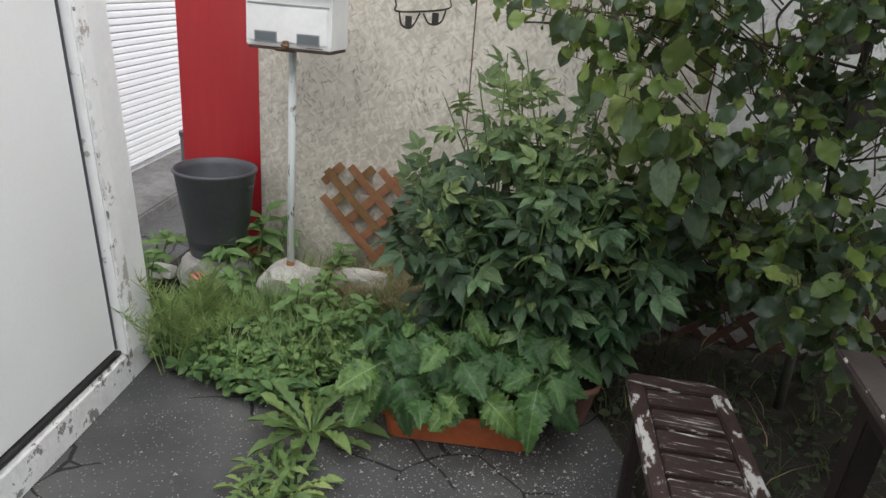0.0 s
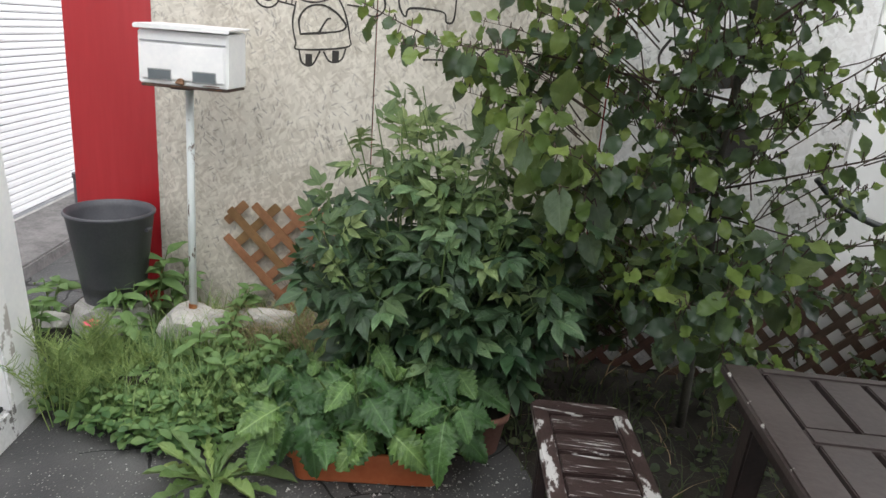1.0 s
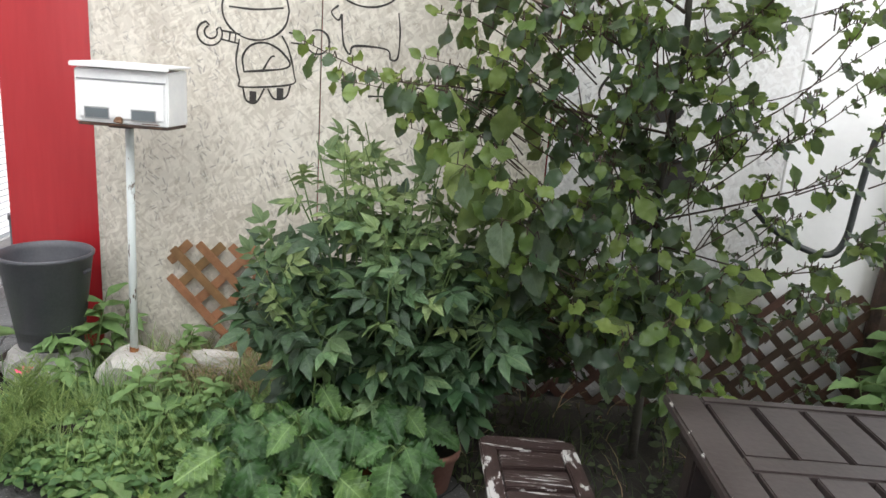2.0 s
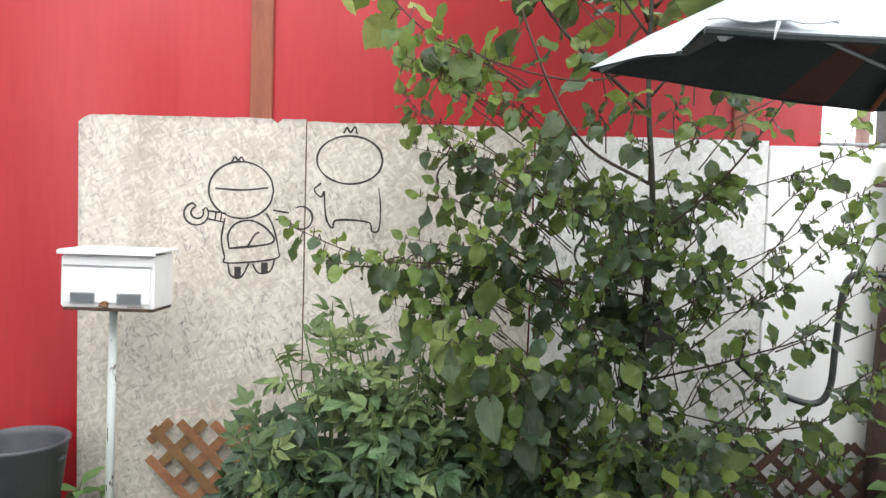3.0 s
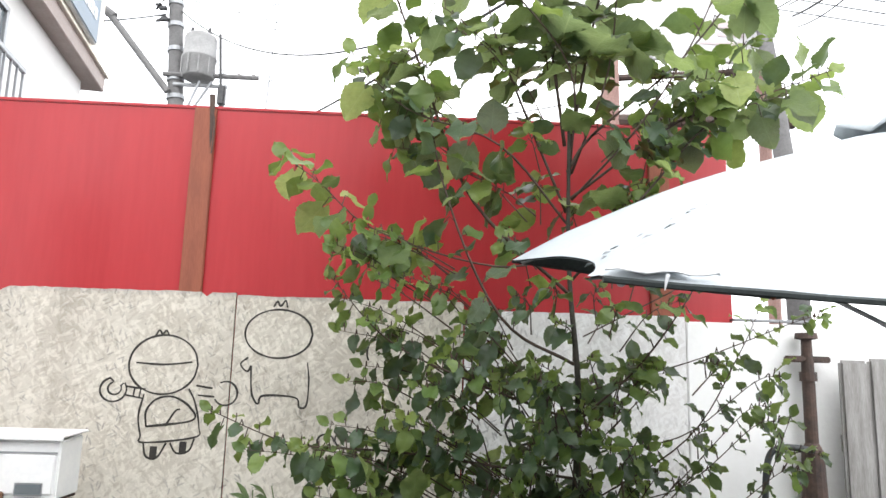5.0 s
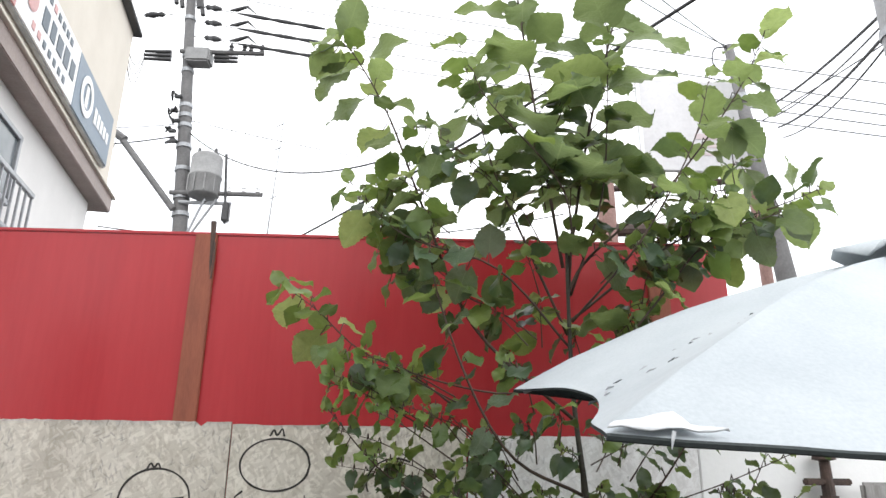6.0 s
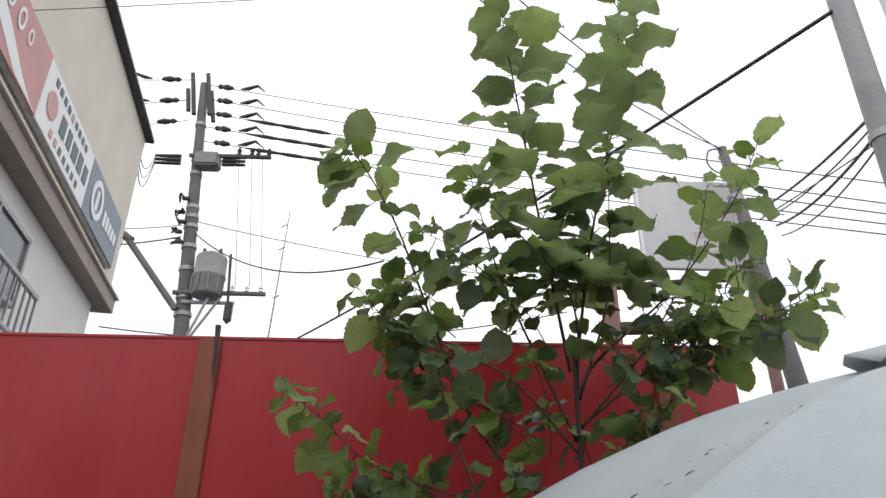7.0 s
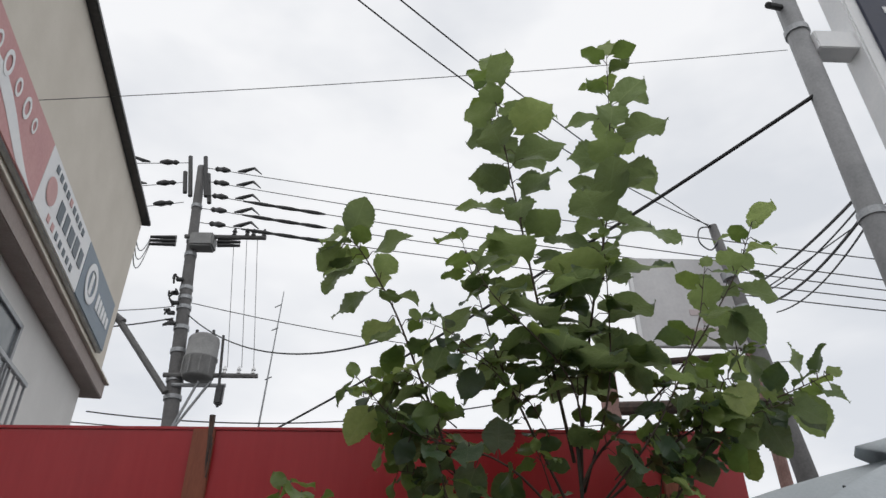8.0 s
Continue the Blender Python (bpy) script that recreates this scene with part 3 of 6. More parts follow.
# paint flaked off along the trim's inner edge
rnd = random.Random(17)
for k in range(44):
    z = 0.12 + 2.35 * k / 44 + rnd.uniform(-0.02, 0.02)
    w, h = rnd.uniform(0.005, 0.018), rnd.uniform(0.015, 0.06)
    n = 9
    ring_pts = [(w * math.cos(6.283 * i / n) * rnd.uniform(0.5, 1.2), 0.5 * h * math.sin(6.283 * i / n) * rnd.uniform(0.7, 1.2)) for i in range(n)]
    front = [SHED @ Vector((0.611 + max(-0.002, a), -0.0425, z + b)) for a, b in ring_pts]
    back = [SHED @ Vector((0.611 + max(-0.002, a), -0.0385, z + b)) for a, b in ring_pts]
    part("flaked_patch", (front + back, [tuple(range(n))] + [(i, (i + 1) % n, n + (i + 1) % n, n + i) for i in range(n)]), M_PLINTH, shed)

# unseen plain walls, added to hold back low sky light from south and east
shade_back = thing("unseen_wall_south", (1.6, -6.1, 0), "plain concrete wall out of view, added to block low sky light", "wall", kind="structure")
part("wall_body", box(1.6, -6.1, 2.28, 7.0, 0.16, 4.6, 0.01), M_CONC, shade_back)
shade_side = thing("unseen_wall_east", (5.0, -3.6, 0), "plain concrete side wall out of view, added to deepen shade", "wall", kind="structure")
part("wall_body", box(5.0, -3.60, 0.83, 0.16, 4.8, 1.7, 0.01), M_CONC, shade_side)

# red sheet-metal fence
fence = thing("metal_fence", (1.4, 0.05, 0), "tall red sheet metal fence with rusty brown joint strip", "fence", kind="structure")
xs = [-0.47, 0.79, 2.90, 3.235]
for x0, x1 in zip(xs, xs[1:]):
    part("fence_panel", box((x0 + x1) / 2, 0.055, 1.41, x1 - x0 - 0.001, 0.05, 2.82, 0.004), M_RED, fence)
part("fence_cap", box(1.385, 0.055, 2.825, 3.73, 0.062, 0.016, 0.003), M_RED, fence, "thin folded top edge")
part("joint_strip", box(0.793, 0.022, 1.42, 0.098, 0.022, 2.80, 0.004), M_RUST, fence, "rusty brown steel joint strip")
part("joint_strip", box(2.90, 0.022, 1.42, 0.098, 0.022, 2.80, 0.004), M_RUST, fence, "rusty brown steel joint strip")
part("strip_pin", tube([(0.83, 0.02, 2.55), (0.825, 0.015, 2.75), (0.82, 0.01, 2.88)], [0.006, 0.010, 0.014], 8), M_PIPE, fence, "rusty pin at the top of the joint")
part("strip_hook", tube(smoothline([(0.835, 0.005, 2.78), (0.842, 0.0, 2.70), (0.838, 0.0, 2.60)]), 0.004, 6), M_PIPE, fence)


# painted strand boards leaning on the fence
def strand_board(x0, x1, top, material, label, notch):
    """A sheet with worn, uneven top edge and rounded corner."""
    n = 40
    verts, faces = [], []
    for i in range(n + 1):
        x = x0 + (x1 - x0) * i / n
        t = top + 0.006 * noise.noise(Vector((x * 9, top, 2))) + 0.004 * noise.noise(Vector((x * 40, top, 7)))
        if notch and i < 3:
            t -= 0.03 * (1 - i / 3) ** 2
        if abs(x - (x1 - 0.13)) < 0.014 and notch:
            t -= 0.02
        for y in (0.0, 0.014):
            verts += [(x, y, -0.02), (x, y, t)]
    for i in range(n):
        a, b = 4 * i, 4 * i + 4
        faces += [(a, b, b + 1, a + 1), (a + 3, b + 3, b + 2, a + 2), (a + 1, b + 1, b + 3, a + 3), (a + 2, b + 2, b, a)]
    faces += [(0, 1, 3, 2), (4 * n + 2, 4 * n + 3, 4 * n + 1, 4 * n)]
    return tagged(part("strand_board", (verts, faces), material), label, "board", "boards on the fence")


strand_board(-0.02, 0.998, 1.972, M_OSB, "cream painted strand board with line doodle", True)
strand_board(1.004, 1.998, 1.962, M_OSB, "cream painted strand board with round doodle", False)
strand_board(2.006, 3.0, 1.93, M_OSBGREY, "whitish grey painted board with black painted shapes", False)
white_wall = tagged(part("white_board", box(3.47, 0.012, 0.96, 0.93, 0.024, 1.90, 0.004), M_WHITEWALL), "bright white painted board wall, scuffed", "board", "boards on the fence")
board_cap = tagged(part("top_rail", box(3.40, 0.02, 1.925, 0.36, 0.05, 0.012, 0.003), M_STEEL), "thin grey metal rail on the white board", "rail")

# the building behind the fence
BLD = Matrix.Translation((-1.5, 0.8, 0)) @ Matrix.Rotation(math.atan2(0.986, -0.168), 4, "Z")
house = thing("building", (-2.2, 3.0, 0), "two storey beige rendered shop building with sign", "building", kind="structure")
part("lower_wall", box(1.05, 1.9, 2.6, 7.05, 3.6, 5.2, 0.01, BLD), M_STUCCOLOW, house, "pale grey rendered lower storey")
part("upper_wall", box(0.85, 1.8, 6.47, 7.95, 3.62, 2.5, 0.01, BLD), M_STUCCO, house, "beige rendered upper storey")
part("fascia", box(0.86, 1.78, 5.12, 8.02, 3.74, 0.20, 0.01, BLD), M_FASCIA, house, "brown fascia band")
part("fascia_lip", box(0.86, 1.77, 5.225, 8.06, 3.80, 0.03, 0.005, BLD), M_STUCCO, house)
part("roof", box(0.84, 1.78, 7.74, 8.1, 3.8, 0.06, 0.01, BLD), M_INSUL, house, "dark brown metal roof edge")
part("foundation", box(1.05, 1.85, 0.035, 7.1, 3.7, 0.09, 0.01, BLD), M_CONC, house, "grey concrete foundation")
win = part("window", box(1.35, 0.08, 4.38, 1.50, 0.06, 0.62, 0.004, BLD), M_GLASS, house, "dark window glass")
for lx, lz, sx, sz in ((1.35, 4.70, 1.58, 0.05), (1.35, 4.06, 1.58, 0.05), (0.58, 4.38, 0.05, 0.66), (2.11, 4.38, 0.05, 0.66), (1.35, 4.38, 0.035, 0.6)):
    part("window_frame", box(lx, 0.06, lz, sx, 0.07, sz, 0.004, BLD), M_STEEL, win, "aluminium window frame")
rail = part("window_rail", box(1.35, -0.12, 4.18, 1.75, 0.04, 0.05, 0.006, BLD), M_STEEL, house, "metal window guard rail")
part("window_rail", box(1.35, -0.12, 3.72, 1.75, 0.04, 0.04, 0.006, BLD), M_STEEL, house)
for k in range(13):
    part("baluster", box(0.5 + 0.142 * k, -0.12, 3.95, 0.02, 0.02, 0.44, 0.003, BLD), M_STEEL, rail)

part("door_step", box(0.6, -0.22, 0.03, 3.2, 0.5, 0.09, 0.012, BLD), M_OLDSTEP, house, "rough dark grey concrete step")
for k in range(5):
    part("step_stone", box(0.1 + 0.3 * k, -0.52 + 0.03 * (k % 2), 0.035, 0.27, 0.16, 0.10, 0.02, BLD), M_OLDSTEP, house, "dark grey edging stone")
shutter = thing("shutter", BLD @ Vector((0.8, -0.03, 0.1)), "white rolling shutter with narrow horizontal slats", "shutter", kind="structure")
slat_me = bpy.data.meshes.new("slat")
sb = box(0, 0, 0, 2.6, 0.022, 0.041, 0.009)
sb.to_mesh(slat_me)
sb.free()
slat_me.materials.append(M_SHUTTER)
for k in range(52):
    piece("slat", slat_me, BLD @ Matrix.Translation((0.6, 0.055, 0.115 + 0.0455 * k)), shutter)
part("bottom_bar", box(0.6, 0.05, 0.085, 2.62, 0.04, 0.02, 0.004, BLD), M_STEEL, shutter)
part("backing", box(0.6, 0.085, 1.3, 2.62, 0.012, 2.5, 0.003, BLD), M_BLACK, shutter)

# shop sign on the building: three plain fields
signboard = thing("shop_sign", BLD @ Vector((2.0, -0.05, 5.8)), "long faded sign in red, white and slate fields", "sign")
part("sign_backing", box(1.6, -0.045, 5.785, 5.56, 0.05, 0.70, 0.006, BLD), M_STEEL, signboard)
red_field = part("red_field", box(0.0, -0.075, 5.785, 2.3, 0.02, 0.66, 0.003, BLD), M_SIGNRED, signboard, "faded red field with pale swash")
white_field = part("white_field", box(1.98, -0.075, 5.785, 1.655, 0.02, 0.66, 0.003, BLD), M_SIGNWHITE, signboard, "white field with dark print")
blue_field = part("slate_field", box(3.59, -0.075, 5.785, 1.54, 0.02, 0.66, 0.003, BLD), M_SIGNBLUE, signboard, "slate blue field with white emblem")
sw_v, sw_f = [], []
for k in range(25):
    a = k / 24
    zc, hw = 5.60 + 0.17 * math.sin(a * 4.4 + 0.3), 0.012 + 0.060 * math.sin(math.pi * a) ** 1.5 + 0.03 * a
    sw_v += [BLD @ Vector((-0.75 + 1.85 * a, y, max(5.465, min(6.105, zc + d * hw)))) for y in (-0.0885, -0.084) for d in (-1, 1)]
for k in range(24):
    q = 4 * k
    sw_f += [(q, q + 1, q + 5, q + 4), (q + 2, q + 6, q + 7, q + 3), (q + 1, q + 3, q + 7, q + 5), (q, q + 4, q + 6, q + 2)]
part("swash", (sw_v, sw_f), M_SIGNWHITE, red_field, "pale curved swash")
for k, (lx, r) in enumerate(((-0.55, 0.09), (-0.30, 0.07), (-0.06, 0.10), (0.20, 0.075), (0.44, 0.09), (0.66, 0.065))):
    part("pale_loop", moved(lathe([(0.62 * r, 0.0), (r, 0.0), (r, 0.006), (0.62 * r, 0.006), (0.62 * r, 0.0)], 20), BLD @ Matrix.Translation((lx, -0.087, 5.90)) @ Matrix.Rotation(radians(90), 4, "X") @ Matrix.Diagonal((0.8, 1.2, 1, 1))), M_SIGNWHITE, red_field)
for k in range(5):
    part("print_bar", box(1.78 + 0.215 * k, -0.089, 5.775 + 0.008 * (k % 2), (0.155, 0.13, 0.165, 0.15, 0.14)[k], 0.006, 0.205 - 0.012 * (k % 3), 0.002, BLD), M_SIGNBAR, white_field)
for k in range(9):
    part("print_bar", box(1.40 + 0.135 * k, -0.089, 6.01, 0.08, 0.006, 0.075, 0.002, BLD), M_SIGNBAR if k != 4 else M_SIGNORANGE, white_field)
for k in range(7):
    part("print_bar", box(1.55 + 0.15 * k, -0.089, 5.55, 0.075, 0.006, 0.075, 0.002, BLD), M_SIGNORANGE if k < 2 else M_SIGNBAR, white_field)
part("emblem", moved(lathe([(0.0, 0.0), (0.10, 0.0), (0.14, 0.004), (0.11, 0.008), (0.0, 0.009)], 24), BLD @ Matrix.Translation((1.42, -0.087, 5.77)) @ Matrix.Rotation(radians(90), 4, "X")), M_SIGNORANGE, white_field)
part("emblem", moved(lathe([(0.155, 0.0), (0.235, 0.0), (0.235, 0.008), (0.155, 0.008), (0.155, 0.0)], 32), BLD @ Matrix.Translation((3.22, -0.088, 5.79)) @ Matrix.Rotation(radians(90), 4, "X")), M_SIGNWHITE, blue_field, "white ring emblem")
part("emblem_core", box(3.22, -0.09, 5.79, 0.10, 0.006, 0.26, 0.002, BLD @ Matrix.Identity(4)), M_SIGNWHITE, blue_field)
for k in range(5):
    part("print_bar", box(3.62 + 0.14 * k, -0.089, 5.76, 0.10, 0.006, 0.20 - 0.015 * k, 0.002, BLD), M_SIGNWHITE, blue_field)


# ---- line doodles brushed on the boards: plain outlines only ----
def strokes(name, lines, r, label):
    """Brush lines on the boards' face, each slightly raised, as flattened ribbons."""
    t = thing(name, (lines[0][0][0], -0.002, lines[0][0][1]), label, "paint lines")
    for pts in lines:
        c = smoothline([(x, -0.0015, z) for x, z in pts], 7)
        v, f = tube(c, [r * (0.75 + 0.35 * noise.noise(Vector((p.x * 14, p.z * 14, 3)))) for p in c], 6)
        part("stroke", ([(p[0], -0.0012 + (p[1] + 0.0015) * 0.25, p[2]) for p in v], f), M_INK, t)
    return t


def ring(cx, cz, rx, rz, a0=0, a1=360, n=14):
    return [(cx + rx * math.cos(radians(a0 + (a1 - a0) * k / n)), cz + rz * math.sin(radians(a0 + (a1 - a0) * k / n))) for k in range(n + 1)]


strokes("wall_doodle", [
    ring(0.715, 1.655, 0.145, 0.125), [(0.67, 1.775), (0.685, 1.80), (0.70, 1.785), (0.715, 1.80), (0.73, 1.775)],
    [(0.60, 1.66), (0.72, 1.655), (0.835, 1.668)],
    [(0.645, 1.53), (0.63, 1.44), (0.645, 1.36), (0.66, 1.33), (0.87, 1.355), (0.885, 1.40), (0.86, 1.50), (0.83, 1.555)],
    [(0.665, 1.395), (0.66, 1.46), (0.70, 1.51), (0.77, 1.52), (0.84, 1.48), (0.855, 1.425), (0.665, 1.395)], [(0.745, 1.40), (0.78, 1.46), (0.80, 1.47)],
    [(0.66, 1.33), (0.675, 1.275), (0.72, 1.27), (0.755, 1.33)], [(0.77, 1.33), (0.80, 1.29), (0.85, 1.30), (0.87, 1.35)],
    [(0.645, 1.51), (0.56, 1.525)], [(0.65, 1.55), (0.565, 1.56)], [(0.60, 1.52), (0.605, 1.557)], [(0.625, 1.516), (0.63, 1.552)],
    ring(0.515, 1.545, 0.055, 0.05, 110, 395), ring(0.52, 1.55, 0.028, 0.026, 110, 395), [(0.495, 1.595), (0.515, 1.578)], [(0.555, 1.572), (0.545, 1.56)],
    [(0.86, 1.57), (0.93, 1.56)], [(0.87, 1.53), (0.94, 1.525)], ring(0.985, 1.54, 0.05, 0.05, -150, 120)], 0.0055, "black brushed outline doodle of plain rounded shapes")
for cx, cz in ((0.705, 1.29), (0.825, 1.312)):
    tagged(part("paint_patch", box(cx, -0.0012, cz, 0.03, 0.003, 0.05, 0.001), M_INK), "small black brushed patch", "paint lines")
strokes("wall_doodle", [
    ring(1.195, 1.80, 0.145, 0.105), [(1.165, 1.915), (1.18, 1.94), (1.195, 1.92), (1.215, 1.945), (1.225, 1.915)],
    [(1.07, 1.695), (1.04, 1.665), (1.07, 1.635), (1.085, 1.66)], [(1.085, 1.66), (1.09, 1.58), (1.10, 1.53), (1.125, 1.50), (1.145, 1.535), (1.28, 1.53), (1.30, 1.49), (1.33, 1.50), (1.335, 1.60), (1.325, 1.68)]], 0.0055, "black brushed round outline doodle")
strokes("wall_doodle", [
    ring(1.70, 1.73, 0.12, 0.10, 60, 200), [(1.21, 1.33), (1.30, 1.335), (1.38, 1.33)], ring(1.42, 1.35, 0.035, 0.03, 0, 260), ring(1.50, 1.36, 0.04, 0.035, 0, 280), ring(1.57, 1.345, 0.03, 0.03, 30, 300),
    [(1.66, 1.36), (1.75, 1.40), (1.84, 1.37)]], 0.0055, "black brushed loops half hidden by leaves")
strokes("wall_doodle", [
    [(2.20, 1.22), (2.22, 1.33), (2.19, 1.42), (2.23, 1.50)], [(2.26, 1.50), (2.30, 1.44), (2.36, 1.47), (2.42, 1.38), (2.40, 1.28)], [(2.24, 1.34), (2.30, 1.36), (2.33, 1.30)], [(2.15, 1.30), (2.10, 1.22), (2.16, 1.15)]], 0.008, "black brushed zigzag lines")


def paint_blob(cx, cz, rx, rz, seed):
    n = 30
    pts = [(cx + rx * math.cos(2 * math.pi * k / n) * (1 + 0.12 * noise.noise(Vector((k * 0.5, seed, 0)))), cz + rz * math.sin(2 * math.pi * k / n)) for k in range(n)]
    v = [(x, -0.003, z) for x, z in pts] + [(x, 0.001, z) for x, z in pts]
    f = [tuple(range(n))] + [(k, (k + 1) % n, n + (k + 1) % n, n + k) for k in range(n)]
    return tagged(part("paint_patch", (v, f), M_INK), "solid black painted oval on the board", "paint patch")


paint_blob(2.52, 1.09, 0.15, 0.075, 1)
paint_blob(2.45, 0.90, 0.05, 0.08, 2)
paint_blob(2.42, 1.36, 0.13, 0.05, 3)


stub = thing("pipe_stub", (-0.60, 0.25, 0.0), "short dark grey pipe stub beside the red fence", "pipe")
part("tube", tube([(-0.60, 0.25, 0.0), (-0.60, 0.25, 0.585)], 0.030, 14), M_POT, stub, "", True)
part("cap", tube([(-0.60, 0.25, 0.585), (-0.60, 0.25, 0.61)], [0.036, 0.034], 14), M_POT, stub)


# ---- lattice panels ----
def clip_line(p, d, poly):
    """The stretch of the line p + t d inside a convex outline."""
    t0, t1 = -9.0, 9.0
    n = len(poly)
    for i in range(n):
        (x0, z0), (x1, z1) = poly[i], poly[(i + 1) % n]
        nx, nz = z1 - z0, -(x1 - x0)
        den = d[0] * nx + d[1] * nz
        num = (x0 - p[0]) * nx + (z0 - p[1]) * nz
        if abs(den) < 1e-9:
            if num < 0:
                return None
            continue
        t = num / den
        if den > 0:
            t1 = min(t1, t)
        else:
            t0 = max(t0, t)
    return (t0, t1) if t1 - t0 > 0.05 else None


def lattice(poly, y, width, gap, material, label, tilt=0.0, side=-1):
    cx, cz = sum(p[0] for p in poly) / len(poly), sum(p[1] for p in poly) / len(poly)
    panel = thing("lattice_panel", (cx, y, 0.05), label, "lattice", "lattice panels")
    for ang, yy in ((45 * side + tilt, y - 0.006), (-45 * side + tilt, y + 0.004)):
        d = (math.cos(radians(ang)), math.sin(radians(ang)))
        nrm = (-d[1], d[0])
        for k in range(-30, 31):
            p = (cx + nrm[0] * gap * k, cz + nrm[1] * gap * k)
            c = clip_line(p, d, poly)
            if c is None:
                continue
            tm, ln = (c[0] + c[1]) / 2, c[1] - c[0]
            m = Matrix.Translation((p[0] + d[0] * tm, yy, p[1] + d[1] * tm)) @ Matrix.Rotation(-radians(ang), 4, "Y")
            part("slat", box(0, 0, 0, ln, 0.009, width, 0.003, m), material, panel)
    return panel


lattice([(0.62, 0.10), (1.15, -0.02), (1.15, 0.56), (0.80, 0.625), (0.37, 0.62), (0.33, 0.56), (0.33, 0.44)], -0.04, 0.042, 0.108, M_LATTICE, "orange stained wooden lattice panel leaning on the board", 0)
lattice([(1.75, 0.0), (2.62, 0.0), (2.62, 0.60), (1.75, 0.60)], -0.05, 0.036, 0.095, M_LATTICEDARK, "dark brown stained wooden lattice panel", 0, 1)
lattice([(2.64, 0.0), (3.46, 0.0), (3.46, 0.60), (3.40, 0.64), (2.64, 0.64)], -0.05, 0.036, 0.095, M_LATTICEDARK, "dark brown stained wooden lattice panel", 0, 1)


# ---- mailbox on a post ----
def mailbox():
    t = thing("mailbox", (0.30, -0.30, 0.12), "white metal mailbox with rusty edges on a chipped post", "mailbox")
    x0, x1, yf, yb, z0, z1 = 0.165, 0.530, -0.445, -0.27, 1.175, 1.375
    pts = [(x0, yf, z0), (x1, yf, z0), (x1, yb, z0), (x0, yb, z0), (x0, yf + 0.005, z1), (x1, yf + 0.005, z1), (x1, yb, z1 + 0.012), (x0, yb, z1 + 0.012)]
    bm = bmesh.new()
    vs = [bm.verts.new(p) for p in pts]
    for f in ((0, 3, 2, 1), (0, 1, 5, 4), (1, 2, 6, 5), (2, 3, 7, 6), (3, 0, 4, 7), (4, 5, 6, 7)):
        bm.faces.new([vs[i] for i in f])
    bmesh.ops.bevel(bm, geom=bm.edges[:], offset=0.005, segments=2, affect="EDGES")
    body = part("body", bm, M_WHITEPAINT, t)
    roof_m = Matrix.Translation((0.352, -0.360, 1.396)) @ Matrix.Rotation(radians(1.5), 4, "X")
    part("roof", box(0, 0, 0, 0.384, 0.205, 0.009, 0.003, roof_m), M_WHITEPAINT, t, "thin white overhanging lid")
    part("roof_lip", box(0, -0.102, -0.006, 0.384, 0.005, 0.015, 0.002, roof_m), M_WHITEPAINT, t)
    door = part("door", box(0.350, -0.449, 1.262, 0.335, 0.008, 0.135, 0.003), M_WHITEPAINT, t, "white front flap")
    part("flap_line", box(0.350, -0.4465, 1.336, 0.345, 0.004, 0.006, 0.001), M_STEEL, t)
    for cx in (0.256, 0.437):
        part("view_window", box(cx, -0.4535, 1.212, 0.088, 0.004, 0.034, 0.001), M_GLASS, door, "small dark view window")
        part("view_frame", box(cx, -0.4525, 1.212, 0.098, 0.003, 0.044, 0.001), M_STEEL, door)
    part("latch", joined([tube([(0.345, -0.452, 1.192), (0.345, -0.470, 1.192)], 0.012, 12), tube([(0.331, -0.468, 1.188), (0.362, -0.472, 1.184)], 0.006, 8)]), M_LATCH, door, "rusty latch")
    part("bottom_edge", box(0.35, -0.36, 1.168, 0.354, 0.17, 0.010, 0.003), M_PIPE, t, "thin dark rusted bottom pan")
    for rx, rw in ((0.21, 0.05), (0.33, 0.09), (0.48, 0.07)):
        part("rust_mark", box(rx, -0.4455, 1.170, rw * 0.7, 0.003, 0.004, 0.001), M_LATCH, t)
    part("rust_mark", box(0.465, -0.4535, 1.182, 0.07, 0.003, 0.003, 0.001), M_LATCH, t)
    part("post", tube([(0.268, -0.270, 0.10), (0.276, -0.270, 0.62), (0.286, -0.272, 1.16)], [0.0165, 0.0165, 0.0165], 16), M_POSTPAINT, t, "pale chipped tubular post", True)
    part("bracket", box(0.29, -0.30, 1.155, 0.09, 0.12, 0.012, 0.003), M_PIPE, t)
    part("post_foot", tube([(0.268, -0.270, 0.12), (0.268, -0.270, 0.19)], [0.021, 0.0175], 14), M_RUSTSPOT, t, "rusted post foot")
    return t


mailbox()
rock("concrete_block", (0.285, -0.29, 0.085), (0.17, 0.14, 0.11), M_STONE, 3, "rough pale concrete lump holding the mailbox post", "stone", 0.3)
rock("rubble_stone", (0.61, -0.21, 0.115), (0.145, 0.065, 0.065), M_STONE, 5, "pale broken rubble stone in the weeds", "stone", 0.35)
rock("rubble_stone", (0.50, -0.16, 0.10), (0.07, 0.07, 0.05), M_STONE, 8, "pale broken rubble stone in the weeds", "stone", 0.35)
rock("rubble_stone", (-0.33, -0.42, 0.09), (0.09, 0.05, 0.04), M_STONE, 9, "flat white stone beside the big pot", "stone", 0.35)


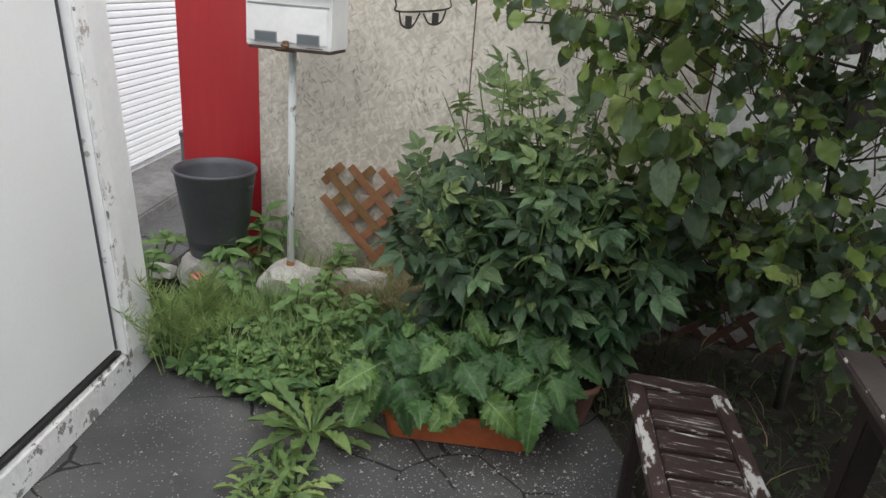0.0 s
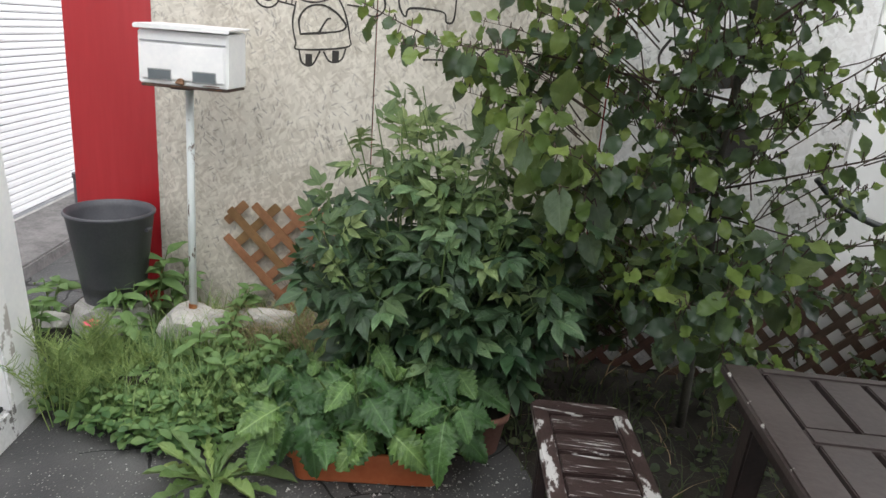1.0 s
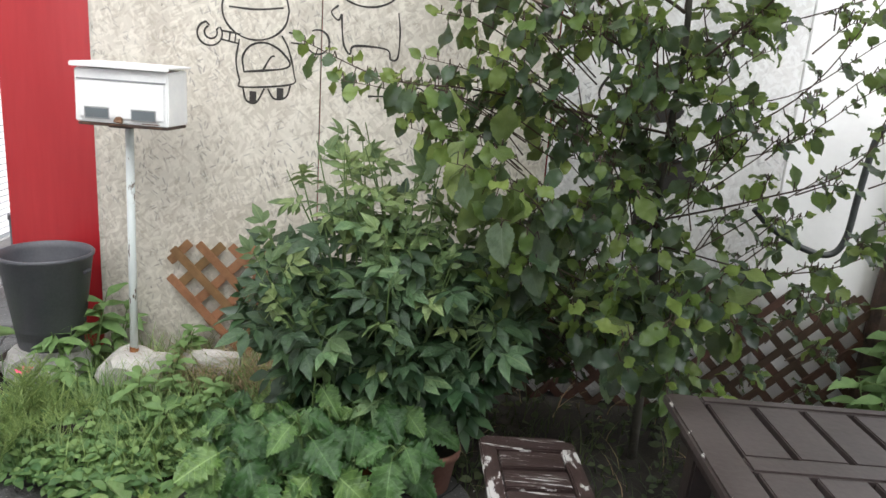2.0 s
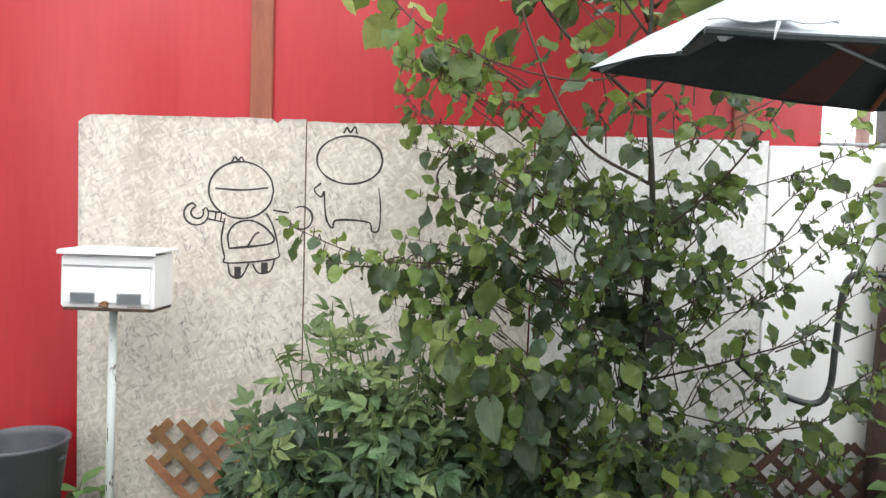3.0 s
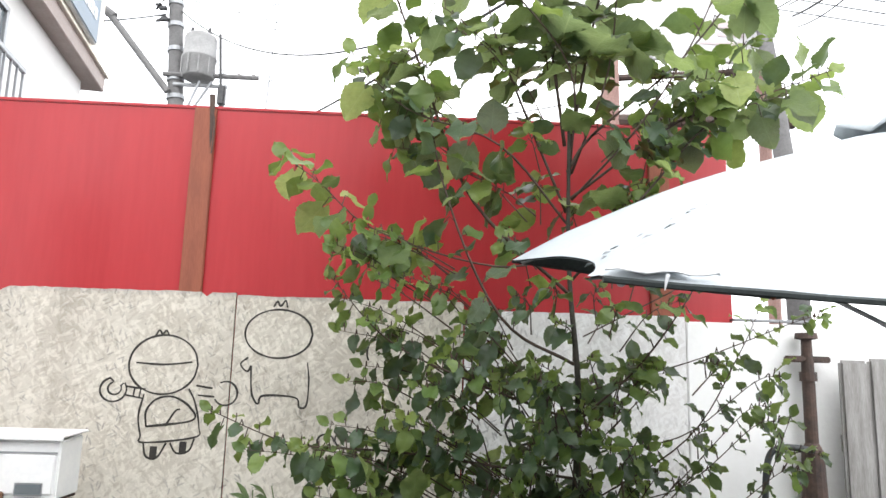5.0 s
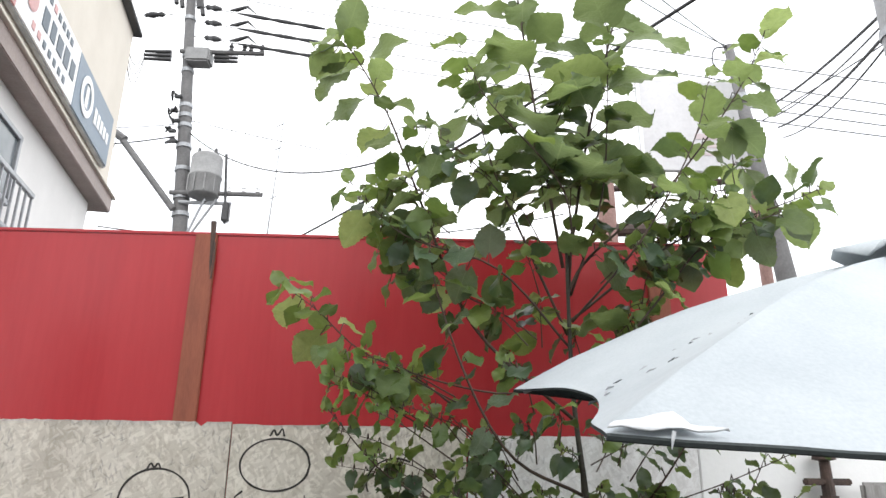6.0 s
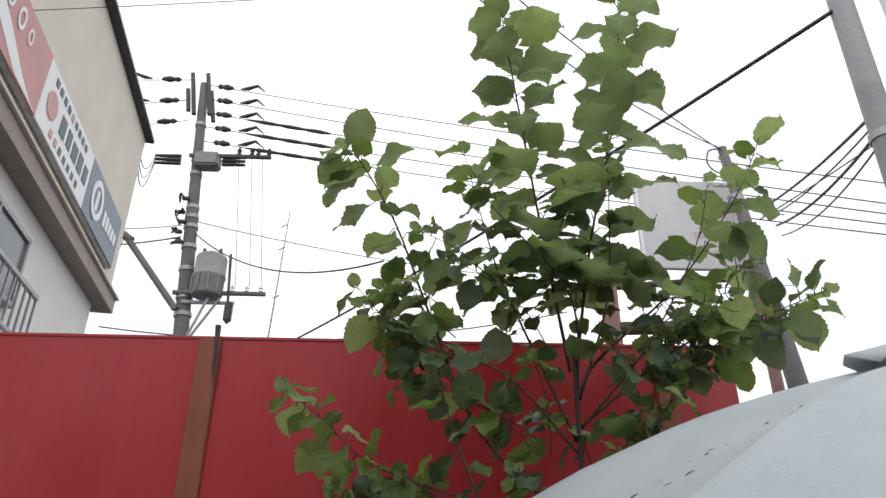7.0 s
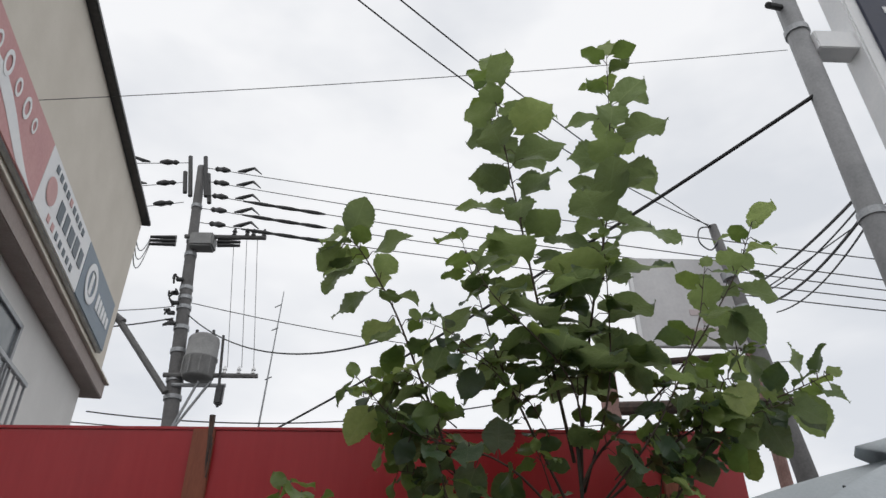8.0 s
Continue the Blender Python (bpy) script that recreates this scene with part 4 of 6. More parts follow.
# ---- pots and planters ----
def big_pot():
    cx, cy, z0, k = -0.120, -0.25, 0.155, 0.905
    t = thing("plant_pot", (cx, cy, z0), "tall dark grey plastic plant pot standing on a stone", "pot")
    prof = [(0.0, 0.0), (0.135, 0.0), (0.142, 0.008), (0.203, 0.452), (0.207, 0.455), (0.212, 0.460), (0.213, 0.470), (0.208, 0.476), (0.200, 0.474), (0.195, 0.44), (0.150, 0.06), (0.0, 0.05)]
    part("body", lathe([(r * k, z * k) for r, z in prof], 40, (cx, cy, z0)), M_POT, t, "", True)
    for sx in (-1, 1):
        part("handle", box(cx + sx * 0.200 * k, cy, z0 + 0.355, 0.014, 0.05, 0.020, 0.005), M_POT, t)
    return t


big_pot()
rock("pot_stone", (-0.11, -0.29, 0.08), (0.20, 0.18, 0.11), M_CONC, 12, "grey concrete lump under the plant pot", "stone", 0.25)


def planter():
    t = thing("planter_box", (1.31, -0.98, 0), "long orange brown plastic planter box full of earth", "planter")
    hx0, hy0, hx1, hy1, h = 0.235, 0.085, 0.262, 0.105, 0.125
    c = (1.275, -1.035)
    turn = Matrix.Translation((c[0], c[1], 0)) @ Matrix.Rotation(radians(8), 4, "Z") @ Matrix.Translation((-c[0], -c[1], 0))
    def loop(hx, hy, z, r=0.03, n=5):
        pts = []
        for sx, sy, a0 in ((1, 1, 0), (-1, 1, 90), (-1, -1, 180), (1, -1, 270)):
            for k in range(n):
                a = radians(a0 + 90 * k / (n - 1))
                pts.append(turn @ Vector((c[0] + sx * (hx - r) + r * math.cos(a), c[1] + sy * (hy - r) + r * math.sin(a), z)))
        return pts
    loops = [loop(hx0, hy0, 0.0), loop(hx0 + 0.004, hy0 + 0.004, 0.006), loop(hx1 - 0.008, hy1 - 0.008, h - 0.032), loop(hx1 + 0.004, hy1 + 0.004, h - 0.028), loop(hx1 + 0.006, hy1 + 0.006, h), loop(hx1 - 0.006, hy1 - 0.006, h), loop(hx0 - 0.004, hy0 - 0.004, 0.03)]
    n = len(loops[0])
    verts = [p for l in loops for p in l]
    faces = [tuple(range(n - 1, -1, -1))]
    for i in range(len(loops) - 1):
        for k in range(n):
            a, b = i * n + k, i * n + (k + 1) % n
            faces.append((a, b, b + n, a + n))
    part("body", (verts, faces), M_TERRA, t)
    s = loop(hx1 - 0.02, hy1 - 0.02, h - 0.03)
    part("earth", (s + [(p[0], p[1], p[2] - 0.06) for p in s], [tuple(range(n))] + [(k, k + n, (k + 1) % n + n, (k + 1) % n) for k in range(n)]), M_SOIL, t, "dark potting earth")
    for sx in (-1, 1):
        part("foot", box(c[0] + sx * 0.17, c[1] - 0.06, 0.006, 0.05, 0.03, 0.014, 0.003, turn), M_TERRA, t)
    return t


planter()


def small_pot(x, y, s, label):
    t = thing("flower_pot", (x, y, 0), label, "pot")
    part("body", lathe([(0.0, 0.0), (0.062 * s, 0.0), (0.066 * s, 0.005), (0.088 * s, 0.135 * s), (0.098 * s, 0.138 * s), (0.100 * s, 0.165 * s), (0.092 * s, 0.168 * s), (0.084 * s, 0.13 * s)], 28, (x, y, 0.0)), M_TERRADARK, t, "", True)
    part("earth", lathe([(0.0, 0.0), (0.04 * s, 0.004), (0.086 * s, 0.0)], 20, (x, y, 0.14 * s)), M_SOIL, t)
    return t


small_pot(1.64, -0.81, 1.0, "small dull terracotta flower pot on the asphalt")


# ---- bench and table ----
BENCH = Matrix.Translation((1.935, -1.09, 0)) @ Matrix.Rotation(radians(6), 4, "Z")
bench = thing("garden_bench", BENCH.translation, "low maroon painted wooden bench with peeling paint", "bench")
BL, BW, BH = 1.05, 0.29, 0.385
for sx in (-1, 1):
    part("side_board", box(sx * (BW / 2 - 0.024), -BL / 2 - 0.01, BH - 0.012, 0.048, BL - 0.10, 0.024, 0.005, BENCH), M_BENCHEDGE, bench)
ends = []
for yy, sgn in ((-0.035, 1), (-BL + 0.02, -1)):
    o = [(-BW / 2, -0.035), (BW / 2, -0.035), (BW / 2, 0.005), (BW / 2 - 0.05, 0.037), (-BW / 2 + 0.02, 0.037), (-BW / 2, 0.02)]
    pts = [(x, yy + sgn * y) for x, y in (o if sgn > 0 else o[::-1])]
    v = [BENCH @ Vector((x, y, BH - 0.024)) for x, y in pts] + [BENCH @ Vector((x, y, BH)) for x, y in pts]
    k = len(pts)
    bm = bmesh.new()
    bv = [bm.verts.new(p) for p in v]
    bm.faces.new(bv[:k][::-1])
    bm.faces.new(bv[k:])
    for i in range(k):
        bm.faces.new((bv[i], bv[(i + 1) % k], bv[k + (i + 1) % k], bv[k + i]))
    bmesh.ops.bevel(bm, geom=bm.edges[:], offset=0.004, segments=2, affect="EDGES")
    part("end_board", bm, M_BENCH, bench)
for k in range(9):
    part("seat_slat", box(0, -0.125 - 0.1 * k, BH - 0.012 + random.uniform(-0.002, 0.001), BW - 0.104, 0.084, 0.02, 0.003, BENCH), M_BENCH, bench)
for yy in (-0.12, -BL + 0.12):
    for sx in (-1, 1):
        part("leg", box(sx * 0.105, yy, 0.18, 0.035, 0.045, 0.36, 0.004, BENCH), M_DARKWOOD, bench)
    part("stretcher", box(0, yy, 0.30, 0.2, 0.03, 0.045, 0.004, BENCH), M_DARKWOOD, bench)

TABLE = Matrix.Translation((2.245, -1.365, 0)) @ Matrix.Rotation(radians(2), 4, "Z")
table = thing("garden_table", TABLE.translation, "weathered maroon slatted wooden garden table", "table")
TW, TD, TH = 1.15, 0.80, 0.70
part("side_rail", box(0.045, -TD / 2, TH - 0.014, 0.09, TD, 0.028, 0.006, TABLE), M_TABLE, table)
part("side_rail", box(TW - 0.045, -TD / 2, TH - 0.014, 0.09, TD, 0.028, 0.006, TABLE), M_TABLE, table)
for yy in (-0.0175, -TD / 2 + 0.08, -TD + 0.0175):
    part("cross_rail", box(TW / 2, yy, TH - 0.0145, TW - 0.182, 0.034 if yy != -TD / 2 + 0.08 else 0.062, 0.027, 0.005, TABLE), M_TABLE, table)
for y0, y1 in ((-0.037, -TD / 2 + 0.113), (-TD / 2 + 0.047, -TD + 0.037)):
    n = 8
    w = (TW - 0.184) / n
    for k in range(n):
        part("top_slat", box(0.092 + w * (k + 0.5), (y0 + y1) / 2, TH - 0.0155 + random.uniform(-0.001, 0.001), w - 0.016, abs(y1 - y0) - 0.002, 0.024, 0.003, TABLE), M_TABLE, table)
for k, (cy, cw) in enumerate(((-0.06, 0.022), (-0.20, 0.012), (-0.30, 0.014), (-0.46, 0.010), (-0.60, 0.014))):
    part("bare_chip", box(0.006 + 0.003 * (k % 2), cy, TH - 0.005, 0.009, cw, 0.010, 0.003, TABLE), M_STONE, table, "bare chipped spot on the edge")
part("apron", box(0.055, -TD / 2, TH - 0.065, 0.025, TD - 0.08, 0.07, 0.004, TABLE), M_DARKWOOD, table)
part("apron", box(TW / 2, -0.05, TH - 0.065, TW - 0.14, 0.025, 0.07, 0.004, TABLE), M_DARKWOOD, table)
for lx in (0.08, TW - 0.08):
    for ly, tilt in ((-0.09, 6), (-TD + 0.09, -6)):
        m = TABLE @ Matrix.Translation((lx, ly, 0.335)) @ Matrix.Rotation(radians(tilt), 4, "X")
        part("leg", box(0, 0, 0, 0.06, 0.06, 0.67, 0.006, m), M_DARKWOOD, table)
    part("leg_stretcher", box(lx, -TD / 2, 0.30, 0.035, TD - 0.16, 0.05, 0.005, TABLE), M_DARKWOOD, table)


# ---- parasol ----
def parasol():
    cx, cy = 2.95, -1.62
    t = thing("parasol", (cx, cy, 0), "worn pale grey canvas parasol with dark underside and torn hem", "parasol")
    apex = Vector((2.95, -1.50, 2.285))
    # rib ends; the canopy leans towards the open side of the yard
    rim = [Vector((2.055, -1.04, 2.0)), Vector((2.00, -2.20, 1.80)), Vector((3.05, -2.42, 1.775)), Vector((3.95, -2.05, 1.86)), Vector((3.95, -1.0, 1.99)), Vector((2.98, -0.78, 1.945))]
    nseg, nr = 20, 12
    def canopy(drop, torn):
        verts, faces = [], []
        for i in range(6):
            a, b = rim[i], rim[(i + 1) % 6]
            for k in range(nseg):
                u = k / nseg
                e = a.lerp(b, u)
                pull = 0.06 * math.sin(math.pi * u)
                for j in range(nr + 1):
                    s = j / nr
                    p = apex.lerp(e, s)
                    p = p.lerp(Vector((apex.x, apex.y, p.z)), pull * s)
                    p.z -= 0.05 * math.sin(math.pi * u) * math.sin(math.pi * s * 0.9) - 0.05 * math.sin(math.pi * s)
                    p.z += 0.007 * noise.noise(Vector((p.x * 5, p.y * 5, 1))) * s - drop
                    p.z += 0.011 * math.sin(math.pi * u) * math.sin(9.0 * u + 5.5 * s + 1.3 * i) * s * (1.0 - 0.75 * s)
                    if torn and i == 0:
                        cut = math.sin(math.pi * min(1, u * 1.25)) * 0.08 * max(0, s - 0.72) / 0.28
                        p = p.lerp(apex, cut)
                    verts.append(p)
        n = 6 * nseg
        for q in range(n):
            for j in range(nr):
                a0, b0 = q * (nr + 1) + j, ((q + 1) % n) * (nr + 1) + j
                faces.append((a0, a0 + 1, b0 + 1, b0))
        return verts, faces
    part("canopy", canopy(0.0, True), M_CANVAS, t, "pale grey weathered canvas", True)
    # Canopy repeated 6 mm lower in a much darker colour
    lining = part("lining", canopy(0.006, True), M_CANVASIN, t, "dark canvas underside with one brown strip", True)
    lining.data.materials.append(M_CANVASSTRIP)
    for q in (104, 105, 106, 107):
        for j in range(nr):
            lining.data.polygons[q * nr + j].material_index = 1
    for i in range(6):
        pts = [apex.lerp(rim[i], s) + Vector((0, 0, 0.035 * math.sin(math.pi * s) - 0.022)) for s in (0.05, 0.3, 0.6, 0.97)]
        rib = part("rib", tube(pts, 0.008, 8), M_STEEL if i != 5 else M_RUST, t)
        part("strut", tube([pts[2], (cx, cy, 1.72)], 0.006, 8), M_STEEL, rib)
    # hem, with a loose torn flap at one corner
    for i in range(1, 6):
        a, b = rim[i], rim[(i + 1) % 6]
        c = []
        for k in range(13):
            u = k / 12
            e = a.lerp(b, u)
            p = e.lerp(Vector((apex.x, apex.y, e.z)), 0.06 * math.sin(math.pi * u))
            c.append(p + Vector((0, 0, 0.007 * noise.noise(Vector((p.x * 5, p.y * 5, 1))) - 0.004 - 0.0155 * math.sin(math.pi * u))))
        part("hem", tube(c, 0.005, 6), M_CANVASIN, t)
    f0, f1 = rim[1] + Vector((0.0, -0.004, 0.004)), rim[1].lerp(rim[2], 0.13) + Vector((0.012, 0.018, 0.004))
    verts, faces = [], []
    for i in range(9):
        u = i / 8
        lo = f0.lerp(f1, u)
        hi = lo.lerp(apex, 0.040 * math.sin(math.pi * min(1, u * 1.1 + 0.15)) ** 1.6 + 0.006)
        for j in range(4):
            p = lo.lerp(hi, j / 3)
            verts.append(p + Vector((0, -0.003, 0.004 + 0.0025 * math.sin(i * 1.7 + j))))
    for i in range(8):
        for j in range(3):
            q = i * 4 + j
            faces.append((q, q + 4, q + 5, q + 1))
    m = part("torn_flap", (verts, faces), M_CANVASPALE, t, "white turned-up torn hem", True)
    m.modifiers.new("thick", "SOLIDIFY").thickness = 0.002
    n0 = rim[1].lerp(rim[2], 0.075)
    part("hem_thread", tube([n0 + Vector((0, -0.004, 0.004)), n0 + Vector((-0.003, -0.005, -0.006)), n0 + Vector((-0.005, -0.004, -0.017))], [0.0028, 0.002, 0.0006], 5), M_CANVASPALE, t, "loose white thread")
    # small holes and patches along the worn rib
    rnd = random.Random(6)
    for k in range(26):
        s = 0.95 - 0.033 * k + rnd.uniform(-0.02, 0.02)
        u = 0.55 + rnd.uniform(-0.13, 0.05)
        e = rim[0].lerp(rim[1], u)
        p = apex.lerp(e, s).lerp(Vector((apex.x, apex.y, apex.lerp(e, s).z)), 0.06 * math.sin(math.pi * u) * s)
        p.z += 0.05 * math.sin(math.pi * s) - 0.05 * math.sin(math.pi * u) * math.sin(math.pi * s * 0.9) + 0.007 * noise.noise(Vector((p.x * 5, p.y * 5, 1))) * s + 0.001
        d = (apex - e).normalized() * rnd.uniform(0.012, 0.034)
        d.rotate(Euler((0, 0, rnd.uniform(-0.5, 0.5))))
        part("worn_spot", tube([p, p + d * 0.5 + Vector((rnd.uniform(-0.004, 0.004), 0, 0.001)), p + d], [0.0006, rnd.uniform(0.0014, 0.0042), 0.0006], 6), M_STEEL if k % 3 else M_CANVASIN, t, "frayed worn spot in the canvas")
    cap = []
    for i in range(24):
        a = 2 * math.pi * i / 24
        r = 0.12 + 0.02 * math.sin(3 * a) + 0.015 * math.sin(7 * a + 1)
        for j in range(4):
            s = j / 3
            cap.append(apex + Vector((r * s * math.cos(a), r * s * math.sin(a), 0.042 - 0.040 * s * s + (0.016 * math.sin(5 * a) + 0.022 * noise.noise(Vector((4 * math.cos(a), 4 * math.sin(a), 3 * s)))) * s)))
    cf = [(i * 4 + j, i * 4 + j + 1, ((i + 1) % 24) * 4 + j + 1, ((i + 1) % 24) * 4 + j) for i in range(24) for j in range(3)]
    cp = part("vent_cap", (cap, cf), M_CANVAS, t, "crumpled canvas vent cap", True)
    cp.modifiers.new("thick", "SOLIDIFY").thickness = 0.006
    part("pole", tube([(cx, cy, 0.0), (cx, cy, 1.2), (apex.x, apex.y, 2.28)], 0.018, 14), M_STEEL, t, "thin steel pole")
    part("runner", tube([(cx - 0.002, cy + 0.004, 1.68), (cx - 0.003, cy + 0.006, 1.75)], 0.03, 14), M_BLACK, t)
    part("base", lathe([(0.0, 0.0), (0.24, 0.0), (0.25, 0.02), (0.22, 0.06), (0.05, 0.09), (0.03, 0.22), (0.0, 0.22)], 28, (cx, cy, 0.0)), M_CONC, t, "round concrete foot")
    return t


parasol()


# ---- right-hand corner: pipe stand, hose, plank ----
stand = thing("pipe_stand", (3.52, -0.06, 0), "rusty dark iron stand pipe with cross head", "stand pipe")
part("pipe", tube([(3.52, -0.06, 0.0), (3.52, -0.06, 1.75)], [0.034, 0.026], 14), M_PIPE, stand)
part("pipe_jacket", tube([(3.52, -0.06, 0.0), (3.52, -0.06, 0.55), (3.52, -0.06, 1.02), (3.52, -0.06, 1.36), (3.52, -0.06, 1.40)], [0.075, 0.07, 0.055, 0.045, 0.026], 14), M_PIPE, stand, "lagged dark lower pipe")
part("cross_bar", box(3.52, -0.06, 1.755, 0.20, 0.035, 0.028, 0.006), M_PIPE, stand)
part("cap", tube([(3.52, -0.06, 1.75), (3.52, -0.06, 1.84), (3.52, -0.06, 1.845), (3.52, -0.06, 1.87)], [0.024, 0.022, 0.048, 0.044], 14), M_PIPE, stand)
part("collar", tube([(3.52, -0.06, 1.66), (3.52, -0.06, 1.70)], 0.036, 14), M_PIPE, stand)
hose = tagged(part("garden_hose", tube(smoothline([(3.50, -0.10, 1.37), (3.36, -0.12, 1.38), (3.29, -0.12, 1.33), (3.265, -0.12, 1.10), (3.25, -0.12, 0.90), (3.19, -0.12, 0.83), (3.06, -0.12, 0.86), (2.94, -0.12, 0.93), (2.86, -0.13, 1.0)], 8), 0.014, 10), M_HOSE, None, "", True), "black rubber hose hanging from the stand pipe", "hose")
plank = thing("plank_screen", (3.98, -0.12, 0), "weathered grey wooden plank screen with rounded top", "screen")
for k in range(4):
    part("plank", box(3.70 + 0.135 * k, -0.10 + 0.006 * (k % 2), 0.88, 0.132, 0.03, 1.77 - 0.02 * (k == 0), 0.012), M_PLANK, plank)
part("plank_rail", box(3.92, -0.075, 1.4, 0.55, 0.025, 0.08, 0.005), M_PLANK, plank)
unit = thing("roof_tank", (4.6, 1.2, 0), "pale grey box standing behind the screen", "box")
part("body", box(4.75, 1.2, 0.98, 0.7, 0.5, 1.96, 0.03), M_CONC, unit)


# ---- distance: poles, wires, hoarding ----
def utility_pole():
    t = thing("utility_pole", (-3.05, 11.0, 0), "grey concrete utility pole with transformer and cross arms", "utility pole")
    b, e = Vector((-2.65, 11.0, 0.0)), Vector((-3.72, 11.0, 13.2))
    def on(z, dx=0.0, dy=0.0, dz=0.0):
        return b.lerp(e, z / 13.2) + Vector((dx, dy, dz))
    part("shaft", tube([on(0), on(4), on(8), on(11), on(13.2)], [0.19, 0.17, 0.15, 0.12, 0.10], 18), M_POLE, t, "", True)
    for k, z in enumerate((7.0, 7.4, 8.05, 8.6, 9.1, 9.35, 9.6, 10.5, 10.9, 11.9)):
        part("band", tube([on(z), on(z + 0.09)], 0.185 - 0.006 * k, 16), M_STEEL, t)
    part("cross_arm", tube([on(7.5, -0.2, -0.15), on(7.5, 1.75, -0.15)], 0.055, 8), M_POLE, t, "lower cross arm")
    part("cross_arm", tube([on(7.28, 0.0, -0.15), on(7.28, 1.1, -0.15)], 0.045, 8), M_STEEL, t)
    for dx in (0.75, 1.05, 1.35, 1.65):
        part("insulator", lathe([(0.0, 0.0), (0.05, 0.0), (0.03, 0.06), (0.05, 0.08), (0.02, 0.16), (0.0, 0.16)], 12, on(7.55, dx, -0.15)), M_SIGNWHITE, t)
    part("cross_arm", tube([on(11.0, -0.15, -0.12), on(11.0, 1.75, -0.12)], 0.055, 8), M_POLE, t, "upper cross arm")
    for dx in (1.0, 1.3, 1.45, 1.7):
        part("insulator", lathe([(0.0, 0.0), (0.06, 0.0), (0.035, 0.08), (0.06, 0.1), (0.02, 0.2), (0.0, 0.2)], 12, on(11.05, dx, -0.12)), M_INSUL, t)
    part("joint_box", box(*on(10.85, 0.28, -0.1), 0.55, 0.4, 0.36, 0.04), M_TANK, t)
    for k in range(3):
        part("bushing", tube([on(10.98 - 0.1 * k, -0.35, -0.1), on(10.98 - 0.1 * k, -0.95, -0.1)], [0.05, 0.035], 10), M_INSUL, t)
        part("bushing", tube([on(10.98 - 0.1 * k, 0.62, -0.1), on(10.98 - 0.1 * k, 1.15, -0.1)], [0.05, 0.035], 10), M_INSUL, t)
    tr = part("transformer", lathe([(0.0, 0.0), (0.30, 0.0), (0.33, 0.04), (0.33, 0.40), (0.35, 0.42), (0.35, 0.46), (0.33, 0.48), (0.33, 0.86), (0.31, 0.92), (0.22, 0.98), (0.0, 1.0)], 28, on(7.42, 0.50, -0.15)), M_TANK, t, "grey cylindrical transformer", True)
    for k in range(10):
        a = 2 * math.pi * k / 10
        part("fin", box(*(on(7.65, 0.50 + 0.34 * math.cos(a), -0.15 + 0.34 * math.sin(a))), 0.03, 0.03, 0.36, 0.005), M_TANK, tr)
    for dx in (0.45, 0.8):
        part("bushing", lathe([(0.07, 0.0), (0.04, 0.05), (0.07, 0.08), (0.04, 0.13), (0.03, 0.22), (0.0, 0.22)], 12, on(8.28, dx - 0.04, -0.25)), M_INSUL, tr)
    part("hanger", box(*on(7.05, 1.0, -0.2), 0.16, 0.16, 0.42, 0.03), M_INSUL, t)
    part("hanger_rod", tube([on(6.8, 0.98, -0.2), on(8.4, 0.98, -0.2)], 0.03, 8), M_INSUL, t)
    for dx in (0.55, 0.8):
        part("brace", tube([on(6.2, 0.05, -0.2), on(7.35, dx, -0.2)], 0.03, 8), M_STEEL, t)
    part("stay_arm", tube([on(7.1, -0.1, -0.2), on(8.75, -1.30, -0.2)], 0.07, 10), M_POLE, t, "slanting steel stay arm")
    part("stay_head", tube([on(8.68, -1.2, -0.2), on(8.85, -1.42, -0.2)], 0.09, 10), M_POLE, t)
    for dx in (-0.28, 0.10):
        part("top_bar", tube([on(12.2, dx + 0.12, -0.1), on(13.45, dx, -0.1)], 0.055, 8), M_INSUL, t, "dark upright top bar")
    part("top_bar", tube([on(12.0, 0.32, -0.1), on(12.9, 0.22, -0.1)], 0.055, 8), M_INSUL, t, "dark upright top bar")
    part("top_bar", tube([on(12.3, -0.30, -0.1), on(12.95, -0.36, -0.1)], 0.055, 8), M_INSUL, t, "dark upright top bar")
    rnd = random.Random(4)
    for z, dx in ((8.7, -0.24), (8.95, -0.28), (9.2, -0.22), (9.45, -0.25), (9.8, -0.18)):
        pts = [on(z + rnd.uniform(-0.10, 0.10), dx + rnd.uniform(-0.11, 0.11), -0.18 + rnd.uniform(-0.08, 0.08)) for a in range(7)]
        part("cable_knot", tube(smoothline(pts, 4), 0.022, 6), M_WIRE, t, "knot of black cable")
        part("clip", box(*on(z, dx + 0.06, -0.16), 0.16, 0.10, 0.07, 0.01), M_INSUL, t)
    return on


ON = utility_pole()


def wire(p, q, sag, r, label="black overhead cable against the sky", group="overhead cables"):
    p, q = Vector(p), Vector(q)
    pts = [p.lerp(q, k / 20) - Vector((0, 0, 4 * sag * (k / 20) * (1 - k / 20))) for k in range(21)]
    return tagged(part("overhead_cable", tube(pts, r, 6), M_WIRE), label, "cable", group)


def strain(p, d, n):
    """A strain insulator on a line: dark knob, then a spread clamp."""
    p, d = Vector(p), Vector(d).normalized()
    t = thing("strain_insulator", p, "dark strain insulator on an overhead line", "insulator", "strain insulators")
    part("body", tube([p + d * s for s in (0, 0.08, 0.16, 0.3, 0.45, 0.5)], [0.02, 0.07, 0.05, 0.08, 0.05, 0.02], 8), M_INSUL, t)
    w = p + d * 0.75
    part("clamp", tube([w, w + d * 0.2 + Vector((0, 0, 0.04)), w + d * 0.5 + Vector((0, 0, 0.16 * n)), w + d * 0.75], [0.02, 0.05, 0.035, 0.012], 8), M_INSUL, t)


